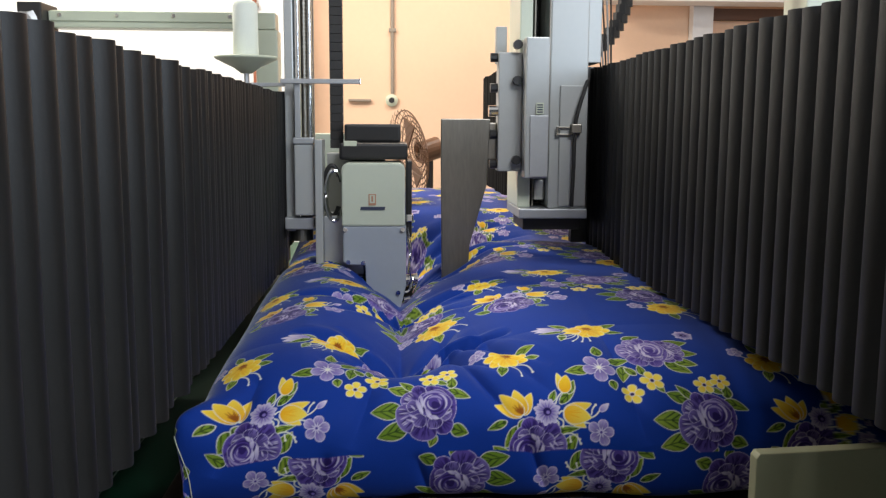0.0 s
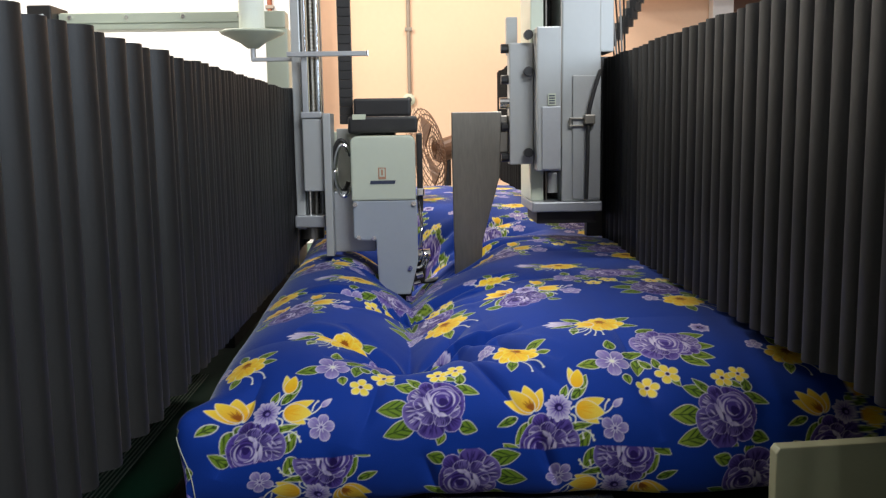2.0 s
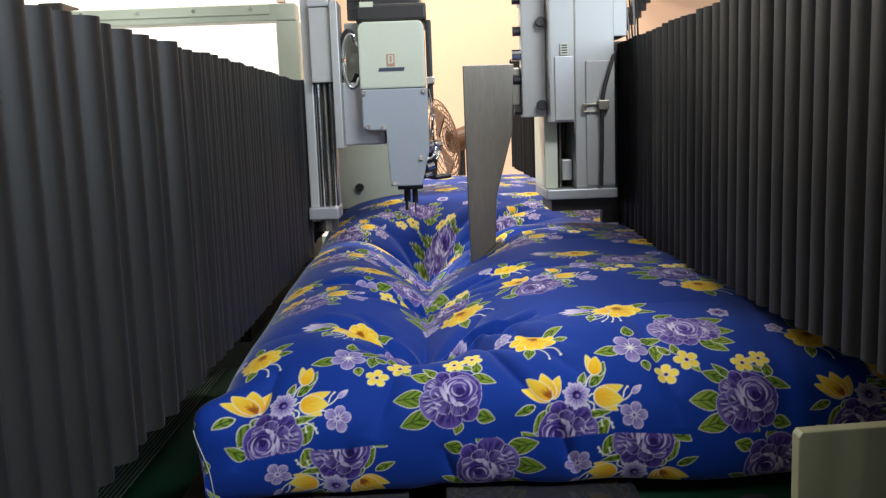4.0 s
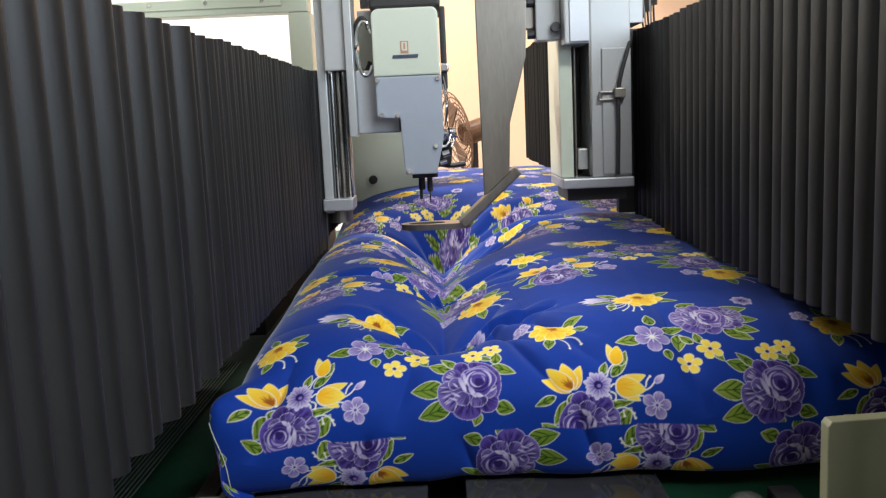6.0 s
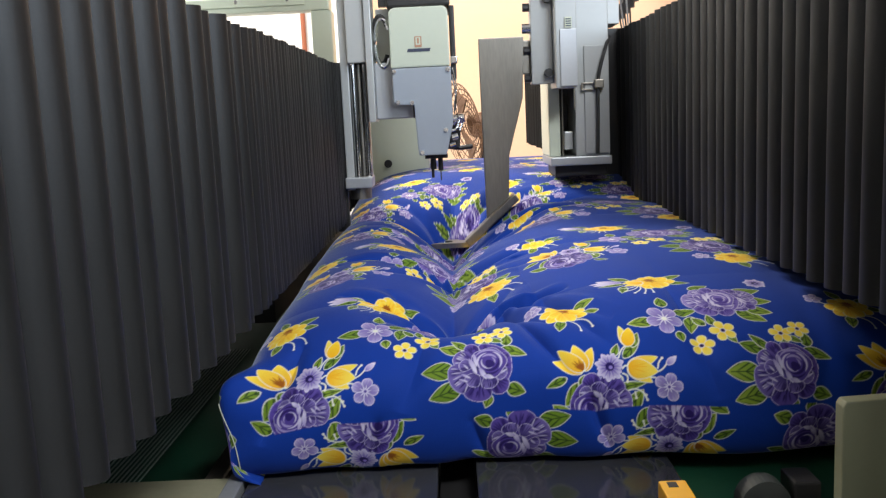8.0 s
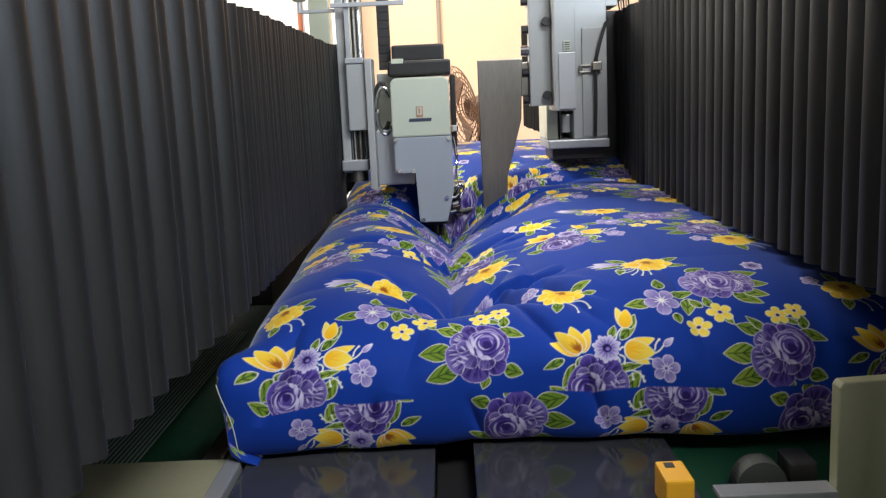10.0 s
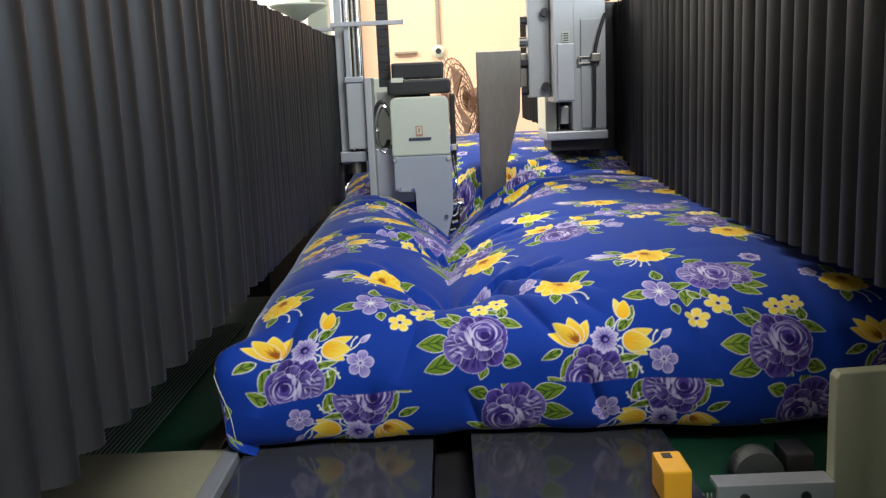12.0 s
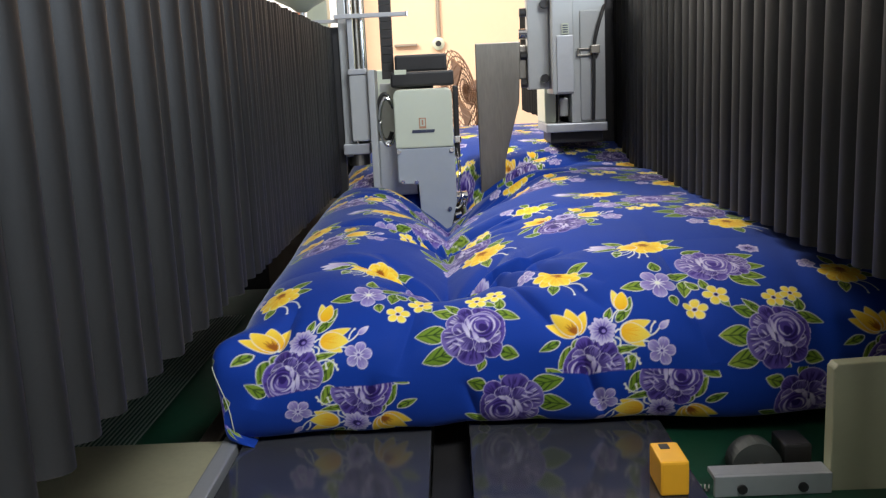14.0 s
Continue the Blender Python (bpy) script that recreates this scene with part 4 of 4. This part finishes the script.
bmesh.ops.create_icosphere(wrap, subdivisions=3, radius=0.05, matrix=Matrix.Translation((-0.985, 0.50, 1.51)))
for v in wrap.verts:
    c = Vector((-0.985, 0.50, 1.51))
    d = v.co - c
    v.co = c + Vector((d.x * 1.1, d.y * 0.6, d.z)) * (1 + 0.45 * noise.noise(v.co * 38))
part("plastic_wrap", wrap, M_ALU, frame_ob, "crumpled grey plastic wrap")
part("end_block", box(-0.995, -0.932, 0.50, 0.62, 1.49, 1.58, 0.004), M_BLACK, frame_ob)
part("lower_box", box(-0.285, -0.06, 0.60, 0.80, 1.00, 1.24, 0.004), M_CREAM, frame_ob)
part("bridge", box(-0.98, 0.98, 0.02, 0.14, 2.302, 2.40, 0.004), M_CREAM, frame_ob)
for x in (-0.98, 0.90):
    part("gantry_leg", box(x, x + 0.08, 0.02, 0.14, 0.0, 2.30, 0.004), M_CREAM, frame_ob)
part("knob", rod((-0.185, 0.585, 1.06), (-0.185, 0.60, 1.06), 0.012, 16), M_BLACK, frame_ob)

# ---- gantry: the column that carries the presser ----
rcol = thing("presser_column", "white and grey boxed machine column with a cable", "machine column", (0, YA, 0))
part("front_panel", box(0.326, 0.409, -0.02, 0.18, 1.085, 2.3, 0.003), M_PANEL, rcol)
part("inner_wall", box(0.262, 0.290, 0.0, 0.18, 1.085, 2.3, 0.003), M_CREAM, rcol)
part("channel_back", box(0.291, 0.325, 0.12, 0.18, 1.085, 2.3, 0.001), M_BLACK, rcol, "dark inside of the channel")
part("base_plate", box(0.262, 0.412, -0.03, 0.18, 1.063, 1.0845, 0.003), M_ALU, rcol)
part("bellows_plate", box(0.4095, 0.485, 0.13, 0.16, 0.99, 1.40, 0.001), M_BLACK, rcol, "black end plate of the bellows")
part("base_pad", box(0.275, 0.405, 0.0, 0.16, 1.035, 1.0625, 0.003), M_BLACK, rcol)
part("small_block", box(0.302, 0.324, 0.02, 0.06, 1.10, 1.145, 0.003), M_PANEL, rcol)
part("guide_strip", box(0.298, 0.302, 0.03, 0.05, 1.085, 2.3, 0.001), M_STEEL, rcol)
part("guide_strip", box(0.322, 0.3255, -0.024, -0.02, 1.2, 2.3, 0.001), M_STEEL, rcol)
part("lower_panel", box(0.348, 0.408, -0.026, -0.0205, 1.09, 1.35, 0.002), M_GREYP, rcol, "grey lower panel")
part("cable", tube(smoothpath([(0.414, 0.0, 1.37), (0.400, -0.035, 1.345), (0.386, -0.04, 1.30), (0.379, -0.04, 1.26), (0.378, -0.038, 1.18), (0.376, -0.036, 1.09)]), 0.0042), M_RUBBER, rcol, "thin black cable")
bm = box(0.340, 0.392, -0.032, -0.0265, 1.243, 1.247, 0.001)
box(0.340, 0.344, -0.032, -0.0265, 1.247, 1.262, 0.001, bm)
box(0.340, 0.370, -0.032, -0.0265, 1.258, 1.262, 0.001, bm)
box(0.370, 0.392, -0.048, -0.0265, 1.248, 1.268, 0.002, bm)
part("cable_clip", bm, M_STEEL, rcol)
part("column_extension", box(0.41, 0.44, 0.0, 0.1, 1.40, 2.3, 0.002), M_PANEL, rcol)
bm = bmesh.new()
for k, a in enumerate(np.linspace(0.0, 1.5, 16)):
    c, s = math.cos(a), math.sin(a)
    p = Vector((0.36 + 0.19 * c, 0.22, 1.56 - 0.20 * s + 0.04))
    rod(p + Vector((0, 0, 0.012)), p - Vector((0, 0, 0.012)), 0.018, 8, bm)
for k in range(20):
    rod((0.55, 0.22, 1.6 + k * 0.024), (0.55, 0.22, 1.622 + k * 0.024), 0.018, 8, bm)
part("cable_chain", bm, M_BLACK, rcol, "curved black cable chain")
for k in range(5):
    part("wire", tube(smoothpath([(0.425 + 0.012 * k, 0.12, 1.66), (0.445 + 0.009 * k, 0.10, 1.52 + 0.01 * k), (0.47 + 0.006 * k, 0.13, 1.40)]), 0.0022, 6), M_ALU if k % 2 else M_RUBBER, rcol)

# presser with its slide
press = thing("presser_arm", "flat steel presser arm with a ring foot on a slide", "presser", (0, YA, 0))
blade = [(0.097, 0.832), (0.152, 0.886), (0.157, 1.0), (0.194, 1.135), (0.200, 1.278), (0.0925, 1.278), (0.0925, 1.18)]
part("blade", prism(blade, 0.0, 0.010, "y", 0.002), M_STEEL, press, "long tapered steel blade")
strap = [(0.040, 0.797), (0.054, 0.783), (0.176, 0.893), (0.164, 0.908)]
part("foot_strap", prism(strap, -0.028, 0.028, "y", 0.003), M_STEEL, press, "slanting foot strap")
bm = bmesh.new()
o, i_ = [], []
for k in range(40):
    a = k * math.tau / 40
    sq = lambda c, r: r * math.copysign(abs(c) ** 0.75, c)
    o.append((-0.008 + sq(math.cos(a), 0.075), sq(math.sin(a), 0.034)))
    i_.append((-0.028 + 0.040 * math.cos(a), 0.022 * math.sin(a)))
rings = [[bm.verts.new((x, y, z)) for x, y in loop] for loop, z in ((o, 0.783), (o, 0.795), (i_, 0.795), (i_, 0.783))]
for a, b in zip(rings, rings[1:] + rings[:1]):
    for k in range(40):
        bm.faces.new((a[k], a[(k + 1) % 40], b[(k + 1) % 40], b[k]))
bmesh.ops.recalc_face_normals(bm, faces=bm.faces[:])
part("ring_foot", bm, M_STEEL, press, "flat ring foot")
part("slide_box", box(0.268, 0.318, -0.06, 0.07, 1.152, 1.448, 0.003), M_PANEL, press, "white slide box")
part("slide_face", box(0.278, 0.317, -0.064, -0.0605, 1.156, 1.285, 0.001), M_ALU, press, "grey lower face")
mount = part("mount_plate", box(0.216, 0.2675, -0.01, 0.035, 1.165, 1.42, 0.003), M_GREYP, press, "thick mounting plate")
for x0, x1, z in ((0.200, 0.2158, 1.41), (0.200, 0.2158, 1.345), (0.200, 0.2158, 1.245), (0.200, 0.2158, 1.18)):
    part("bolt", rod((x0, 0.01, z), (x1, 0.01, z), 0.010, 10), M_BLACK, mount)
for z in (1.435, 1.36, 1.19):
    part("bolt", rod((0.255, -0.012, z), (0.255, -0.03, z), 0.010, 10), M_BLACK, mount)
part("clamp", box(0.185, 0.2158, 0.0105, 0.03, 1.19, 1.27, 0.003), M_STEEL, press)
part("hinge", rod((0.196, 0.0, 1.295), (0.216, 0.0, 1.295), 0.012, 14), M_CHROME, press)
bm = box(0.290, 0.306, -0.0655, -0.0645, 1.288, 1.312, 0)
sticker = part("sticker", bm, M_DISH, press, "small pale warning sticker")
for k in range(4):
    part("sticker_bar", box(0.292, 0.304, -0.0662, -0.0656, 1.291 + 0.005 * k, 1.2935 + 0.005 * k, 0), M_LOGO, sticker)
part("bar", box(0.216, 0.24, 0.045, 0.07, 1.40, 1.48, 0.002), M_GREYP, press)

# ---- loose things round the machine ----
fan = thing("pedestal_fan", "brown pedestal fan with a wire grille", "fan", (0.09, 4.3, 0))
grille = bmesh.new()
for r in np.linspace(0.03, 0.20, 7):
    pts = [(0.05 * math.sqrt(max(0, 1 - (r / 0.21) ** 2)), r * math.cos(a), r * math.sin(a)) for a in np.linspace(0, math.tau, 36)]
    tube(pts, 0.003, 5, grille)
for k in range(30):
    a = k * math.tau / 30
    for s in (-1, 1):
        tube([(s * 0.05 * math.sqrt(max(0, 1 - (r / 0.21) ** 2)), r * math.cos(a), r * math.sin(a)) for r in np.linspace(0.03, 0.208, 5)], 0.0016, 4, grille)
part("grille", grille, M_FANB, fan).matrix_basis = pose(-0.03, 0, 1.14, 0, -10, 22)
for k in range(3):
    a = k * math.tau / 3
    bm = prism([(0.02 * math.cos(a), 0.02 * math.sin(a)), (0.17 * math.cos(a - 0.4), 0.17 * math.sin(a - 0.4)), (0.18 * math.cos(a + 0.3), 0.18 * math.sin(a + 0.3))], -0.004, 0.004, "x", 0)
    part("blade", bm, M_FANB, fan).matrix_basis = pose(-0.03, 0, 1.14, 0, -10, 22)
part("motor", rod((0.03, 0.05, 1.13), (0.12, 0.10, 1.16), 0.055, 20), M_FANB, fan)
part("pole", rod((0.08, 0.09, 0.05), (0.08, 0.09, 1.1), 0.018), M_BLACK, fan)
part("base", lathe([(0.02, 0.06), (0.2, 0.03), (0.22, 0.0), (0.01, 0.0)][::-1], 30, None, (0.08, 0.09, 0)), M_BLACK, fan)

front_sheet = tagged(part("guard_plate", prism([(0.418, 0.70), (0.418, 0.872), (0.422, 0.878), (0.75, 0.890), (0.75, 0.70)], 0.93, 0.95, "y", 0.002), M_PLATE), "olive-grey enamelled guard plate at the table end", "guard plate")
side_sheet = thing("corner_sheet", "raw sheet metal corner cover with a bright edge", "sheet cover")
part("sheet", box(-0.62, -0.298, 0.60, 1.105, 0.742, 0.748, 0.001), M_SHEET, side_sheet)
part("edge_strip", box(-0.2975, -0.276, 0.60, 1.108, 0.735, 0.7535, 0.002), M_ALU, side_sheet, "bright edge strip")
cap = thing("yellow_sensor", "yellow plastic sensor block with a dark slot", "sensor")
part("body", box(0.222, 0.253, 0.895, 0.950, 0.7505, 0.789, 0.003), M_YELLOW, cap)
part("slot", box(0.230, 0.241, 0.930, 0.944, 0.780, 0.7896, 0.001), M_BLACK, cap)
brk = thing("perforated_bracket", "folded steel bracket with round holes", "bracket")
part("flange", box(0.288, 0.417, 0.922, 0.928, 0.733, 0.757, 0.001), M_ALU, brk)
part("shelf", box(0.288, 0.417, 0.928, 0.952, 0.751, 0.757, 0.001), M_ALU, brk)
for x in (0.318, 0.385):
    part("hole", rod((x, 0.9195, 0.742), (x, 0.9225, 0.742), 0.0055, 16), M_BLACK, brk)
roller = thing("belt_roller", "black rubber roller with a dark housing beside the belt", "roller")
part("drum", rod((0.352, 0.972, 0.743), (0.352, 1.0, 0.743), 0.029, 32), M_DRUM, roller, "dark grey rubber drum")
part("axle", rod((0.352, 0.965, 0.743), (0.352, 0.972, 0.743), 0.008, 16), M_STEEL, roller)
part("housing", box(0.384, 0.416, 0.975, 1.02, 0.7325, 0.768, 0.003), M_BLACK, roller)
part("spring", tube([(0.268 + 0.0009 * k, 0.938 + 0.004 * math.sin(k * 1.25), 0.7375 + 0.004 * math.cos(k * 1.25)) for k in range(22)], 0.001, 5), M_STEEL, roller, "small coiled spring")



# ---- what moves ----
SHIFT = ((0.0, 0.0), (5.95, 0.0), (6.2, 0.05), (6.5, 0.155), (6.8, 0.222), (7.1, STEP), (14.0, STEP))
HEAD_Z = ((0.0, 0.0), (1.55, 0.0), (1.75, 0.015), (2.0, 0.047), (2.5, 0.108), (3.0, 0.171), (3.2, 0.196), (3.8, 0.25), (4.4, 0.262), (8.7, 0.262), (9.2, 0.235), (9.7, 0.13), (10.2, 0.03), (10.6, 0.0), (14.0, 0.0))
PRESS_Z = ((0.0, 0.0), (3.3, 0.0), (3.8, 0.04), (4.4, 0.145), (4.9, 0.2), (5.3, 0.207), (7.0, 0.207), (7.25, 0.185), (7.5, 0.152), (8.0, 0.093), (8.5, 0.025), (8.7, 0.006), (9.0, 0.0), (14.0, 0.0))
HEAD_X = ((0.0, 0.0), (13.1, 0.0), (13.25, 0.006), (13.4, 0.009), (14.0, 0.010))


def value(rows, t):
    return float(np.interp(t, [r[0] for r in rows], [r[1] for r in rows]))


def motions():
    def times(*tables):
        return sorted({r[0] for rows in tables for r in rows})

    walk(frame_ob, [(t, pose(0, YA + s, 0)) for t, s in SHIFT])
    walk(rear_bellows, [(t, pose(0.258, 1.4 * (s - STEP), 0)) for t, s in SHIFT])
    walk(rcol, [(t, pose(-0.04 * s, YA + 1.4 * s, 0)) for t, s in SHIFT])
    walk(col, [(t, pose(value(HEAD_X, t), YA + value(SHIFT, t), 0)) for t in times(SHIFT, HEAD_X)])
    for ob in (head, stand):
        walk(ob, [(t, pose(value(HEAD_X, t), YA + value(SHIFT, t), value(HEAD_Z, t))) for t in times(SHIFT, HEAD_Z, HEAD_X)])
    walk(press, [(t, pose(-0.035 * value(SHIFT, t), YA + 1.15 * value(SHIFT, t), value(PRESS_Z, t) + 0.02 * value(SHIFT, t))) for t in times(SHIFT, PRESS_Z)])
    for p, x, y, z, tilt, share in PLEATS:
        x_side = p.parent.location.x
        walk(p, [(t, pose(x, y + s * share * (1.55 if x_side > 0 else 1.0), z, 0, 0, tilt)) for t, s in SHIFT])


motions()
